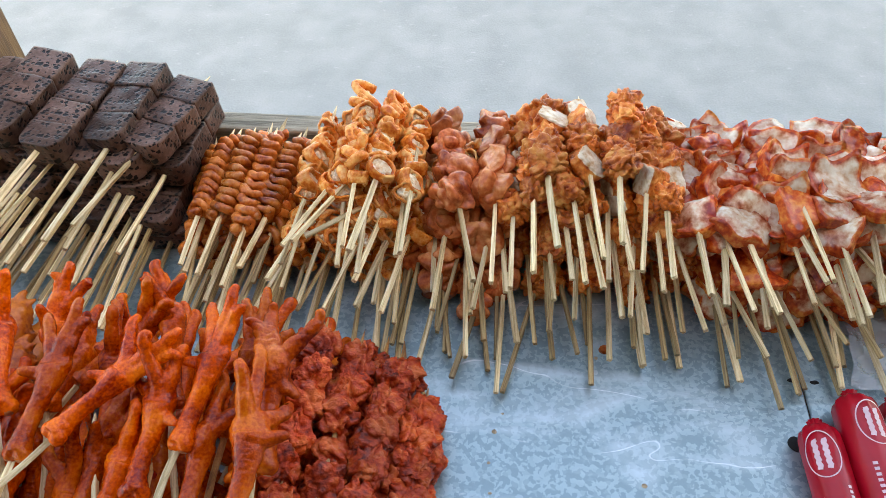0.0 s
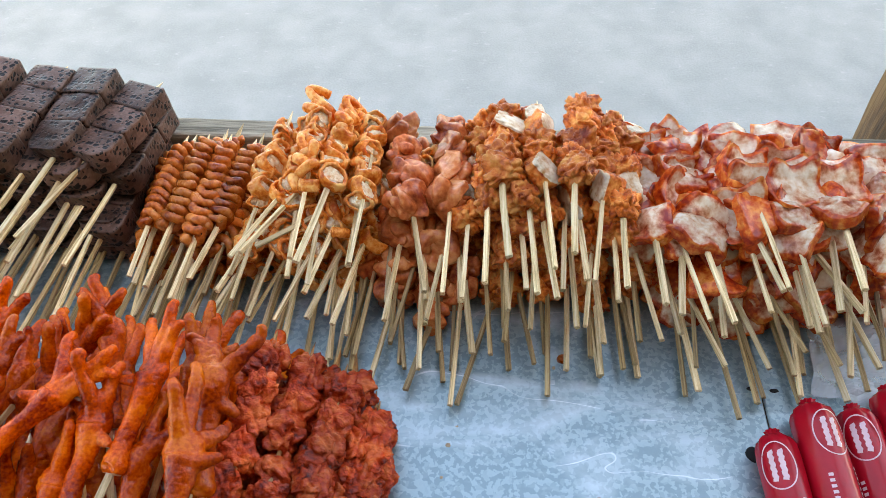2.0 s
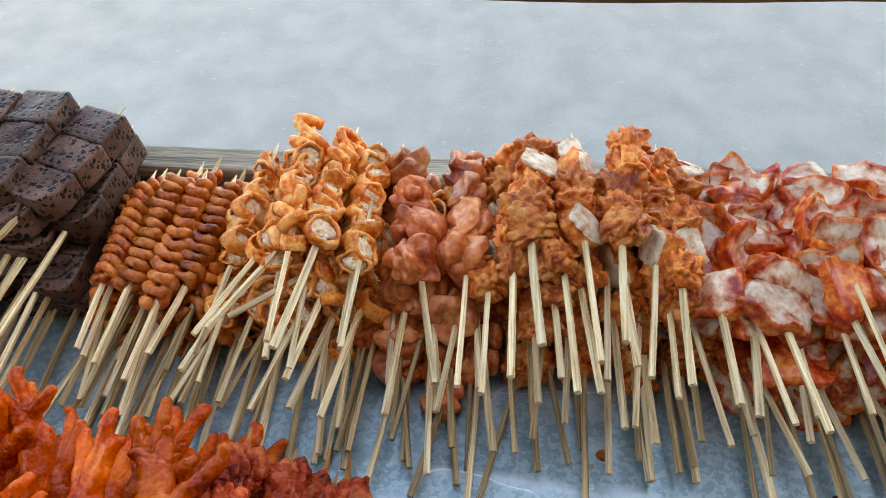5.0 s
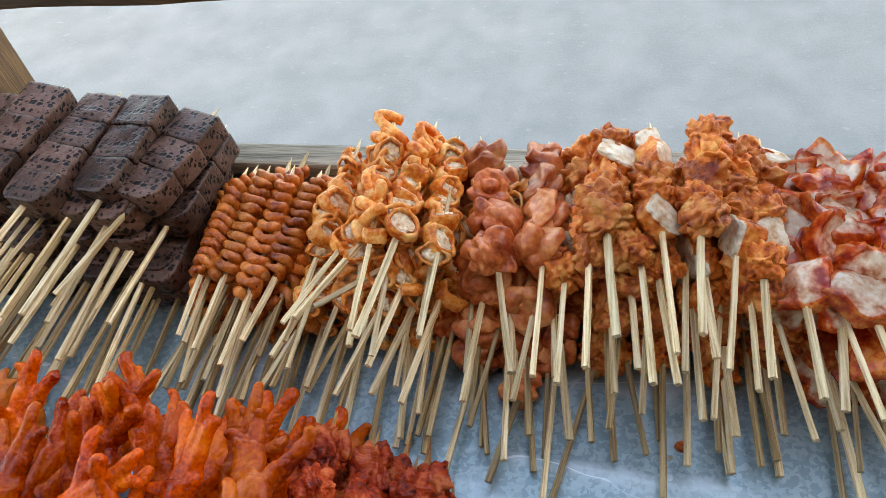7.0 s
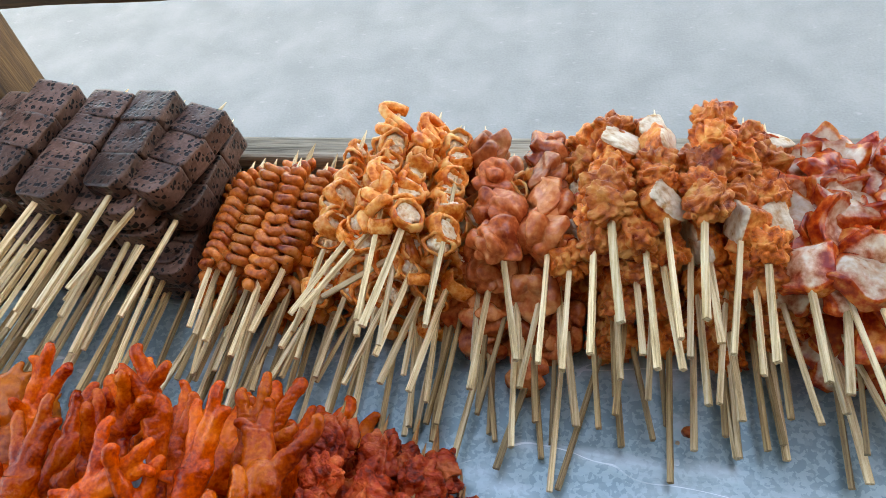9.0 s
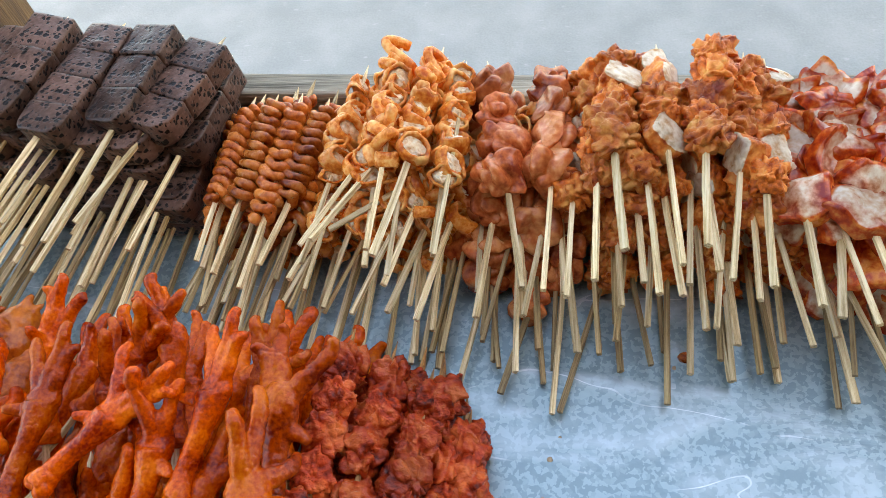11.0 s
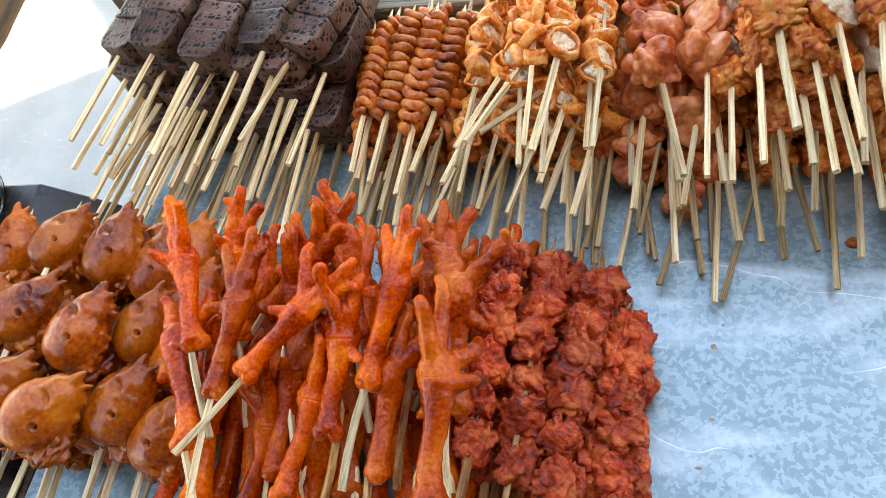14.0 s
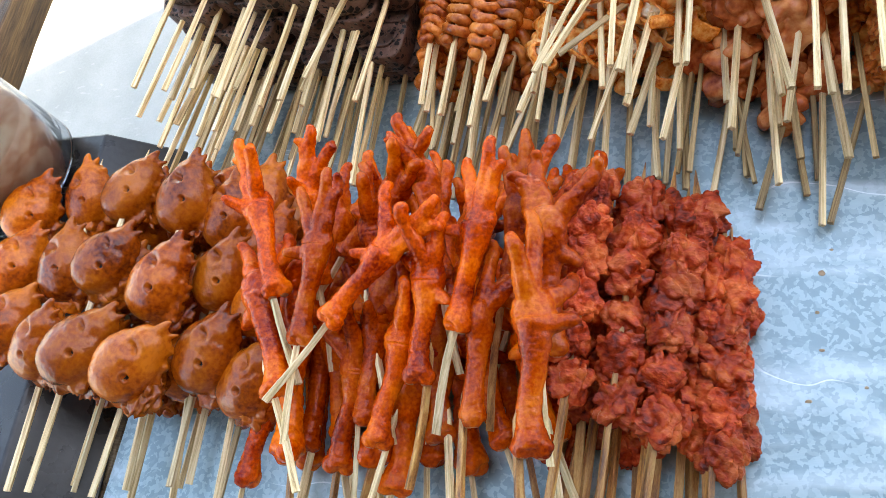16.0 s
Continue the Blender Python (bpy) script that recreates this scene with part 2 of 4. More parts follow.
def galvanised():
    m = bpy.data.materials.new("galvanised_steel")
    m.use_nodes = True
    n, l = m.node_tree.nodes, m.node_tree.links
    b = n["Principled BSDF"]
    tc = n.new("ShaderNodeTexCoord")
    warp = n.new("ShaderNodeTexNoise")
    warp.inputs["Scale"].default_value, warp.inputs["Detail"].default_value = 190, 3
    ws = n.new("ShaderNodeVectorMath")
    ws.operation = "SCALE"
    ws.inputs["Scale"].default_value = 0.007
    wa = n.new("ShaderNodeVectorMath")
    l.new(tc.outputs["Object"], warp.inputs["Vector"])
    l.new(warp.outputs["Color"], ws.inputs[0])
    l.new(ws.outputs[0], wa.inputs[0])
    l.new(tc.outputs["Object"], wa.inputs[1])
    v = n.new("ShaderNodeTexVoronoi")
    v.inputs["Scale"].default_value = 330
    l.new(wa.outputs[0], v.inputs["Vector"])
    sp = n.new("ShaderNodeSeparateColor")
    l.new(v.outputs["Color"], sp.inputs[0])
    ramp = n.new("ShaderNodeValToRGB")
    e = ramp.color_ramp.elements
    e[0].position, e[0].color = 0.38, (0.225, 0.322, 0.352, 1)
    e[1].position, e[1].color = 0.66, (0.330, 0.442, 0.472, 1)
    l.new(sp.outputs[0], ramp.inputs[0])
    # long pale scuffs and a chalky bloom
    sc = n.new("ShaderNodeTexNoise")
    sc.inputs["Scale"].default_value, sc.inputs["Detail"].default_value, sc.inputs["Distortion"].default_value = 9, 7, 1.2
    mp = n.new("ShaderNodeMapping")
    mp.inputs["Rotation"].default_value = (0, 0, 0.5)
    mp.inputs["Scale"].default_value = (0.8, 2.2, 1)
    l.new(tc.outputs["Object"], mp.inputs[0])
    l.new(mp.outputs[0], sc.inputs["Vector"])
    r2 = n.new("ShaderNodeValToRGB")
    r2.color_ramp.elements[0].position, r2.color_ramp.elements[1].position = 0.50, 0.66
    l.new(sc.outputs[0], r2.inputs[0])
    mx = n.new("ShaderNodeMix")
    mx.data_type = "RGBA"
    mx.inputs["B"].default_value = (0.56, 0.66, 0.70, 1)
    k = n.new("ShaderNodeMath")
    k.operation = "MULTIPLY"
    k.inputs[1].default_value = 0.6
    l.new(r2.outputs[0], k.inputs[0])
    l.new(k.outputs[0], mx.inputs["Factor"])
    l.new(ramp.outputs[0], mx.inputs["A"])
    # thin scratches
    wv = n.new("ShaderNodeTexNoise")
    wv.inputs["Scale"].default_value, wv.inputs["Detail"].default_value, wv.inputs["Distortion"].default_value = 14, 2, 0.5
    m3 = n.new("ShaderNodeMapping")
    m3.inputs["Rotation"].default_value = (0, 0, -0.25)
    m3.inputs["Scale"].default_value = (0.5, 1.6, 1)
    l.new(tc.outputs["Object"], m3.inputs[0])
    l.new(m3.outputs[0], wv.inputs["Vector"])
    d = n.new("ShaderNodeMath")
    d.operation = "COMPARE"
    d.inputs[1].default_value, d.inputs[2].default_value = 0.5, 0.005
    l.new(wv.outputs[0], d.inputs[0])
    d2 = n.new("ShaderNodeMath")
    d2.operation = "MULTIPLY"
    l.new(d.outputs[0], d2.inputs[0])
    l.new(r2.outputs[0], d2.inputs[1])
    m2 = n.new("ShaderNodeMix")
    m2.data_type = "RGBA"
    m2.inputs["B"].default_value = (0.80, 0.84, 0.86, 1)
    l.new(d2.outputs[0], m2.inputs["Factor"])
    l.new(mx.outputs["Result"], m2.inputs["A"])
    l.new(m2.outputs["Result"], b.inputs["Base Color"])
    b.inputs["Metallic"].default_value = 0.55
    rr = n.new("ShaderNodeMapRange")
    rr.inputs["To Min"].default_value, rr.inputs["To Max"].default_value = 0.28, 0.46
    l.new(sp.outputs[1], rr.inputs["Value"])
    l.new(rr.outputs[0], b.inputs["Roughness"])
    bp = n.new("ShaderNodeBump")
    bp.inputs["Strength"].default_value, bp.inputs["Distance"].default_value = 0.35, 0.004
    l.new(sc.outputs[0], bp.inputs["Height"])
    l.new(bp.outputs[0], b.inputs["Normal"])
    return m


STEEL = galvanised()


def concrete():
    m = material("road_concrete", [(0.184, 0.200, 0.193), (0.212, 0.229, 0.220), (0.242, 0.257, 0.248)], 7.0, 0.85, 0.06, 0.5, 150, detail=12, distort=0.2, dist=0.002)
    n, l = m.node_tree.nodes, m.node_tree.links
    b = n["Principled BSDF"]
    tc = next(x for x in n if x.type == "TEX_COORD")
    # pale worn flecks
    f = n.new("ShaderNodeTexNoise")
    f.inputs["Scale"].default_value, f.inputs["Detail"].default_value = 26, 8
    mp = n.new("ShaderNodeMapping")
    mp.inputs["Rotation"].default_value, mp.inputs["Scale"].default_value = (0, 0, 0.5), (1, 2.4, 1)
    l.new(tc.outputs["Object"], mp.inputs[0])
    l.new(mp.outputs[0], f.inputs["Vector"])
    r = n.new("ShaderNodeValToRGB")
    r.color_ramp.elements[0].position, r.color_ramp.elements[1].position = 0.64, 0.86
    l.new(f.outputs[0], r.inputs[0])
    mx = n.new("ShaderNodeMix")
    mx.data_type = "RGBA"
    mx.inputs["B"].default_value = (0.34, 0.34, 0.33, 1)
    l.new(r.outputs[0], mx.inputs["Factor"])
    l.new(b.inputs["Base Color"].links[0].from_socket, mx.inputs["A"])
    l.new(mx.outputs["Result"], b.inputs["Base Color"])
    return m


ROAD = concrete()


# ---- mesh helpers ----
def bake(name, bm, mats, smooth=True):
    me = bpy.data.meshes.new(name)
    bm.to_mesh(me)
    bm.free()
    for m in mats if isinstance(mats, (list, tuple)) else [mats]:
        me.materials.append(m)
    if smooth:
        me.polygons.foreach_set("use_smooth", [True] * len(me.polygons))
    return me


def put(name, me, parent=None, m=None, label="", category="", group="", kind=""):
    ob = new(name, me)
    ob.parent = parent
    if m is not None:
        ob.matrix_basis = m
    return tagged(ob, label, category, group, kind)


def part(name, bm, mat, parent, label="", smooth=False, m=None):
    return put(name, bake(name, bm, mat, smooth), parent, m, label)


def box_bm(sx, sy, sz, bevel=0.002, segs=2, centre=(0, 0, 0)):
    bm = bmesh.new()
    bmesh.ops.create_cube(bm, size=1, matrix=Matrix.Translation(centre) @ Matrix.Diagonal((sx, sy, sz, 1)))
    if bevel:
        bmesh.ops.bevel(bm, geom=bm.edges[:], offset=bevel, segments=segs, affect="EDGES", profile=0.5)
    return bm


def timber_bm(sx, sy, sz, seed, wobble=0.002, cuts=24):
    """A sawn timber along x with worn, uneven edges."""
    bm = box_bm(sx, sy, sz, 0.004, 2)
    long = [e for e in bm.edges if abs((e.verts[0].co - e.verts[1].co).x) > sx * 0.5]
    bmesh.ops.subdivide_edges(bm, edges=long, cuts=cuts, use_grid_fill=True)
    for v in bm.verts:
        p = v.co * 9 + Vector((seed * 3.7, 0, 0))
        v.co += noise.noise_vector(p) * wobble + noise.noise_vector(p * 6) * wobble * 0.4
    return bm


def grid_cube(cuts):
    """A cube from -1 to 1 whose sides are grids, welded along the edges."""
    bm = bmesh.new()
    n, found = cuts + 1, {}

    def at(p):
        if p not in found:
            found[p] = bm.verts.new([2 * c / n - 1 for c in p])
        return found[p]

    for ax in range(3):
        for end in (0, n):
            for i in range(n):
                for j in range(n):
                    quad = []
                    for a, b in ((i, j), (i + 1, j), (i + 1, j + 1), (i, j + 1)):
                        p = [0, 0, 0]
                        p[ax], p[(ax + 1) % 3], p[(ax + 2) % 3] = end, a, b
                        quad.append(at(tuple(p)))
                    bm.faces.new(quad if end else quad[::-1])
    return bm


def lump_bm(dims, n=2.0, amp=0.1, freq=2.0, seed=0, res=9, fold=0.0, warp=0.0, rough=0.0, fibre=0.0):
    """A soft-edged lump: a rounded box (n large) or ball (n = 2), with folds and bulges."""
    bm = grid_cube(res)
    off = Vector((seed * 5.31, seed * 2.17, seed * 8.9))
    for v in bm.verts:
        p = v.co.copy()
        p = Vector(math.tan(c * 0.7854) for c in p) if n > 3 else p
        r = (abs(p.x) ** n + abs(p.y) ** n + abs(p.z) ** n) ** (-1 / n)
        u = p * r
        d = noise.noise(u * freq + off) * amp + noise.noise(u * freq * 2.7 + off) * amp * 0.45
        d += noise.noise(u * freq * 6.5 + off) * rough
        if fibre:
            d += (0.5 - abs(noise.noise(Vector((u.x * 7, u.y * 1.6, u.z * 3)) + off))) * fibre
        if fold:
            d -= fold * max(0, 0.35 - abs(noise.noise(u * freq * 0.9 + off * 1.3))) / 0.35
        w = noise.noise_vector(u * 1.1 + off * 0.7) * warp
        q = u * (1 + d) + w
        v.co = Vector((q.x * dims[0], q.y * dims[1], q.z * dims[2])) * 0.5
    return bm


def tube_bm(bm, pts, radii, segs=10, caps=True):
    """A tube of changing radius swept along points."""
    rings, n = [], len(pts)
    up = Vector((0.13, 0.21, 1)).normalized()
    for i, p in enumerate(pts):
        t = (pts[min(i + 1, n - 1)] - pts[max(i - 1, 0)]).normalized()
        a = t.cross(up)
        if a.length < 0.05:
            a = t.cross(Vector((1, 0, 0)))
        a.normalize()
        up = a.cross(t).normalized()
        rings.append([bm.verts.new(p + (a * math.cos(k * math.tau / segs) + up * math.sin(k * math.tau / segs)) * radii[i]) for k in range(segs)])
    for r0, r1 in zip(rings, rings[1:]):
        for k in range(segs):
            bm.faces.new((r0[k], r0[(k + 1) % segs], r1[(k + 1) % segs], r1[k]))
    if caps:
        bm.faces.new(rings[0][::-1])
        bm.faces.new(rings[-1])
    return bm


def smooth_line(pts, n):
    """n points along a soft line through pts."""
    out, k = [], len(pts) - 1
    for i in range(n):
        u = i / (n - 1) * k
        j = min(int(u), k - 1)
        f = u - j
        p0, p1, p2, p3 = pts[max(j - 1, 0)], pts[j], pts[j + 1], pts[min(j + 2, k)]
        out.append(0.5 * (2 * p1 + (p2 - p0) * f + (2 * p0 - 5 * p1 + 4 * p2 - p3) * f * f + (3 * p1 - p0 - 3 * p2 + p3) * f ** 3))
    return out


def fuse(name, bm, voxel, mats, seed=0, amp=0.0, freq=200, smooth=4):
    """Melts overlapping forms of a bmesh into one skin."""
    me = bake(name, bm, mats)
    ob = new("melt", me)
    md = ob.modifiers.new("melt", "REMESH")
    md.mode, md.voxel_size = "VOXEL", voxel
    out = bpy.data.meshes.new_from_object(ob.evaluated_get(bpy.context.evaluated_depsgraph_get()))
    bpy.data.objects.remove(ob)
    b2 = bmesh.new()
    b2.from_mesh(out)
    bpy.data.meshes.remove(out)
    for _ in range(smooth):
        bmesh.ops.smooth_vert(b2, verts=b2.verts[:], factor=0.5, use_axis_x=True, use_axis_y=True, use_axis_z=True)
    if amp:
        b2.normal_update()
        for v in b2.verts:
            v.co += v.normal * (noise.noise(v.co * freq + Vector((seed, 0, 0))) * amp + noise.noise(v.co * freq * 3 + Vector((seed, 0, 0))) * amp * 0.4)
    return bake(name, b2, mats)


def paint(me, rule):
    """Picks a material slot for every face by a rule of its centre and normal."""
    for p in me.polygons:
        p.material_index = rule(p.center, p.normal)
    return me


def along(H, F, spin=0.0):
    """The pose at H whose x axis points to F, z kept up, turned about the line by spin degrees."""
    H, F = Vector(H), Vector(F)
    x = (F - H).normalized()
    y = Vector((0, 0, 1)).cross(x).normalized()
    z = x.cross(y)
    m = Matrix((x, y, z)).transposed().to_4x4()
    m.translation = H
    return m @ pose(0, 0, 0, spin)


rng = random.Random(7)

# ---- the place: road, stall ----
bm = bmesh.new()
bmesh.ops.create_grid(bm, x_segments=40, y_segments=40, size=60)
for v in bm.verts:
    v.co.z = noise.noise(v.co * 0.3) * 0.004 - 0.004
put("road", bake("road", bm, ROAD), label="pale grey worn concrete road in open shade", category="road", kind="structure")

STALL = pose(0.1, 0.6, 0, 0, 0, -4.5)


def stall(x, y, z, rx=0, ry=0, rz=0):
    return STALL @ pose(x, y, z, rx, ry, rz)


# steel table sheets: two plates that meet in a seam, on a wooden table
table = put("table", None, None, stall(0, 0, 0), "wooden vending table with a galvanised steel top", "table")
for a, b in ((-0.46, 0.2655), (0.2667, 1.1)):
    bm = box_bm(b - a, 0.95, 0.003, 0.001, 1, ((a + b) / 2, -0.49, TRAY - 0.0015))
    part("steel_sheet", bm, STEEL, table, "mottled galvanised steel sheet")
bm = box_bm(1.54, 0.93, 0.02, 0.002, 1, (0.32, -0.485, TRAY - 0.0142))
part("board", bm, WOOD, table, "dark wooden table board")
for x in (-0.38, 1.02):
    for y in (-0.9, -0.07):
        part("leg", timber_bm(TRAY - 0.026, 0.05, 0.05, x + y), WOOD, table, m=pose(x, y, (TRAY - 0.026) / 2, 0, 90))

part("shelf", box_bm(0.40, 0.50, 0.02, 0.002, 1, (-0.665, -0.46, TRAY - 0.0160)), WOOD, table, "dark wooden side shelf")

# back ledge of two boards on edge
ledge = put("ledge", None, None, stall(0.22, 0.012, TRAY), "weathered grey wooden ledge board behind the food", "ledge", kind="structure")
part("top_board", timber_bm(1.5, 0.028, 0.016, 3, 0.0015), WOOD_GREY, ledge, m=pose(0, 0.003, 0.0353))
part("face_board", timber_bm(1.5, 0.014, 0.043, 5, 0.001), WOOD, ledge, m=pose(0, 0.0, 0.0045))

# posts and upper rail
for x, y, w, seed in ((-0.517, 0.052, 0.058, 1), (0.460, 0.064, 0.06, 2)):
    put("post", bake("post", timber_bm(2.3, 0.06, w, seed, 0.004, 60), WOOD_BROWN), None, stall(x, y, 1.15, 0, 90),
        "rough brown wooden stall post", "post", "stall posts", "structure")
put("upper_rail", bake("upper_rail", timber_bm(1.9, 0.03, 0.075, 8, 0.0025, 60), WOOD_BROWN), None, stall(0.1, 0.0, 1.150, 0, -0.55),
    "rough brown wooden rail across the stall front", "rail", kind="structure")
put("side_rail", bake("side_rail", timber_bm(1.3, 0.07, 0.05, 9, 0.003, 40), WOOD_BROWN), None, pose(-0.785, 0.4, 0.86, 0, 0, 90),
    "brown wooden side rail of the stall", "rail", kind="structure")

# unseen roof, its front edge cut to the road's shade line, and added walls
bm = bmesh.new()
outline = [(-1.4, -0.37), (0.25, 0.22), (2.4, 0.30), (2.4, -2.2), (-1.4, -2.2)]
low = [bm.verts.new((x, y, 2.30)) for x, y in outline]
bm.faces.new(low[::-1])
up = bmesh.ops.extrude_face_region(bm, geom=bm.faces[:])
bmesh.ops.translate(bm, verts=[v for v in up["geom"] if isinstance(v, bmesh.types.BMVert)], vec=(0, 0, 0.03))
put("roof", bake("roof", bm, TIN, False), label="unseen tin roof over the stall, cut to cast the road's shade edge", category="roof", kind="structure")
# added out of view: height and left end set where its shadow falls
put("wall_back", bake("wall_back", box_bm(10, 0.25, 9, 0.01, 1, (7.22, -2.35, 4.5)), PLASTER, False), label="unseen plaster wall added behind the stall to shade the road", category="wall", kind="structure")

# two unseen dark walls, added to keep fill light off the food
put("wall_inner", bake("wall_inner", box_bm(3.8, 0.05, 2.29, 0.005, 1, (0.5, -0.95, 1.145)), WOOD, False), label="unseen dark wooden wall added at the vendor's side to deepen shadows", category="wall", kind="structure")
put("wall_side", bake("wall_side", box_bm(0.05, 1.2, 2.29, 0.005, 1, (2.37, -0.32, 1.145)), WOOD, False), label="unseen dark wooden side wall added to block light", category="wall", kind="structure")

# marks on the steel: punched holes, spots of grease
def flat_spot(name, x, y, rx, ry, mat, label, cat, seed, h=0.0006):
    bm = bmesh.new()
    vs = [bm.verts.new((math.cos(a) * rx * (1 + 0.25 * noise.noise((math.cos(a) + seed, math.sin(a), 0))), math.sin(a) * ry * (1 + 0.25 * noise.noise((math.cos(a), math.sin(a) + seed, 4))), 0))
          for a in (i * math.tau / 20 for i in range(20))]
    f = bm.faces.new(vs)
    ex = bmesh.ops.extrude_face_region(bm, geom=[f])
    top = [v for v in ex["geom"] if isinstance(v, bmesh.types.BMVert)]
    for v in top:
        v.co = Vector((v.co.x * 0.85, v.co.y * 0.85, h))
    bmesh.ops.recalc_face_normals(bm, faces=bm.faces[:])
    put(name, bake(name, bm, mat), None, pose(x, y, TRAY), label, cat)

# ---- food: shared pieces ----
def stick_mesh(seed, w, h, mat):
    r = random.Random(seed)
    bm = bmesh.new()
    pts = [0, 0.25, 0.5, 0.75, 0.93, 1.0]
    rings = []
    by, bz = r.uniform(-0.006, 0.006), r.uniform(-0.004, 0.004)
    for u in pts:
        s = 0.12 if u == 1.0 else 1 - 0.12 * u
        c = Vector((u, by * math.sin(u * math.pi) * 0.5, bz * math.sin(u * math.pi) * 0.5))
        rings.append([bm.verts.new(c + Vector((0, y * w * s / 2, z * h * s / 2))) for y, z in ((-1, -0.8), (-0.8, -1), (0.8, -1), (1, -0.8), (1, 0.8), (0.8, 1), (-0.8, 1), (-1, 0.8))])
    for a, b in zip(rings, rings[1:]):
        for k in range(8):
            bm.faces.new((a[k], a[(k + 1) % 8], b[(k + 1) % 8], b[k]))
    bm.faces.new(rings[0][::-1])
    bm.faces.new(rings[-1])
    bmesh.ops.recalc_face_normals(bm, faces=bm.faces[:])
    return bake("stick", bm, mat, False)


STICKS = [stick_mesh(i, w, h, BAMBOO) for i, (w, h) in enumerate(((0.0042, 0.0030), (0.0038, 0.0036), (0.0049, 0.0030), (0.0034, 0.0031), (0.0041, 0.0038)))]
STICKS_SHADED = [stick_mesh(i + 40, w, h, BAMBOO_SHADED) for i, (w, h) in enumerate(((0.0040, 0.0030), (0.0036, 0.0034), (0.0044, 0.0030)))]
STICKS_STAINED = [stick_mesh(i + 20, w, h, BAMBOO_STAINED) for i, (w, h) in enumerate(((0.0048, 0.0034), (0.0042, 0.0040), (0.0052, 0.0034)))]


def blood_mesh(seed, near):
    bm = lump_bm((0.0318, 0.0385, 0.022), 30, 0.010, 1.5, seed, 16)
    for v in bm.verts:
        if near and v.co.x < 0:
            v.co.y *= math.sqrt(max(0.08, 1 - (abs(v.co.x) / 0.0175) ** 2.4 * 0.75))
        v.co.z += 0.0015 * noise.noise(v.co * 60 + Vector((seed, 0, 0)))
    return bake("blood_cube", bm, BLOOD)


BLOODS = [[blood_mesh(i + 10 * k, k == 0) for i in range(4)] for k in range(2)]


def coil_mesh(seed, length):
    """Casing folded to and fro in tight loops on its stick."""
    r = random.Random(seed)
    n, per = int(length / 0.0082), 12
    pts, rad = [], []
    a0, ph = r.uniform(0.0068, 0.0090), r.uniform(0, 6)
    for i in range(n * per + 1):
        th = i / per * math.tau
        u = i / (n * per)
        A = a0 * (0.72 + 0.28 * math.sin(math.pi * min(1, u * 1.1 + 0.1))) * (1 + 0.3 * noise.noise((u * 22, seed, 0)))
        s = math.sin(th)
        pts.append(Vector((u * length + 0.0030 * math.cos(th * 2 + ph) * 0.6 + 0.002 * noise.noise((u * 30, seed, 7)), A * math.copysign(abs(s) ** 0.7, s),
                           0.0052 * math.cos(th) + 0.0060 * abs(s) * noise.noise((u * 25, 3, seed)))))
        rad.append(0.0034 * (1 + 0.35 * noise.noise((i * 0.37, seed, 1)) + 0.32 * abs(s)))
    return bake("folded_casing", tube_bm(bmesh.new(), pts, rad, 10), COIL)


COILS = [coil_mesh(i, 0.098) for i in range(7)]


def ring_mesh(seed):
    """A slice of stuffed casing: an oval wall."""
    r = random.Random(seed)
    bm = bmesh.new()
    a, b, d = r.uniform(0.0100, 0.0135), r.uniform(0.0062, 0.0105), r.uniform(0.009, 0.014)
    segs, rings = 28, []
    for i in range(segs):
        t = i * math.tau / segs
        k = 1 + 0.28 * noise.noise((math.cos(t) * 1.3 + seed, math.sin(t) * 1.3, 0)) + 0.10 * noise.noise((math.cos(t) * 4 + seed, math.sin(t) * 4, 0))
        dx, dy = math.cos(t) * a * k, math.sin(t) * b * k
        lift = 0.0040 * noise.noise((math.cos(t) * 1.2, math.sin(t) * 1.2, seed))
        prof = [(1.0, -0.5), (1.06, -0.2), (1.06, 0.2), (1.02, 0.46), (0.90, 0.55), (0.78, 0.46), (0.74, 0.1), (0.74, -0.3), (0.86, -0.54)]
        rings.append([bm.verts.new((dx * q, dy * q, z * d + lift)) for q, z in prof])
    for i in range(segs):
        A, B = rings[i], rings[(i + 1) % segs]
        for k in range(len(A)):
            bm.faces.new((A[k], B[k], B[(k + 1) % len(A)], A[(k + 1) % len(A)]))
    bmesh.ops.recalc_face_normals(bm, faces=bm.faces[:])
    fill = lump_bm((a * 1.66, b * 1.66, d * r.uniform(0.55, 0.95)), 2.6, 0.2, 3.2, seed, 9, 0.2, 0.05, 0.05)
    return bake("casing_ring", bm, RING), bake("filling", fill, FAT)


RINGS = [ring_mesh(i) for i in range(9)]


def curl_mesh(seed):
    """A strip of casing thrown into loose loops."""
    r = random.Random(seed)
    pts, rad = [], []
    for i in range(26):
        u = i / 25
        pts.append(Vector((u * 0.03 + 0.004 * math.sin(u * 9), 0.011 * math.sin(u * 10 + seed), 0.007 * math.cos(u * 8 + seed * 2))))
        rad.append(0.0042 * (1 + 0.3 * noise.noise((u * 6, seed, 0))))
    return bake("casing_loop", tube_bm(bmesh.new(), pts, rad, 9), RING)


CURLS = [curl_mesh(i) for i in range(4)]
GIZZARDS = [bake("gizzard", lump_bm((0.033, 0.037, 0.029), 2.3, 0.10, 1.0, i + 3, 22, 0.34, 0.22, 0.012), GIZZARD) for i in range(8)]


def mask(me, values):
    """Stores which share of each point belongs to the cut, pale side."""
    me.attributes.new("cut", "FLOAT", "POINT").data.foreach_set("value", values)
    return me


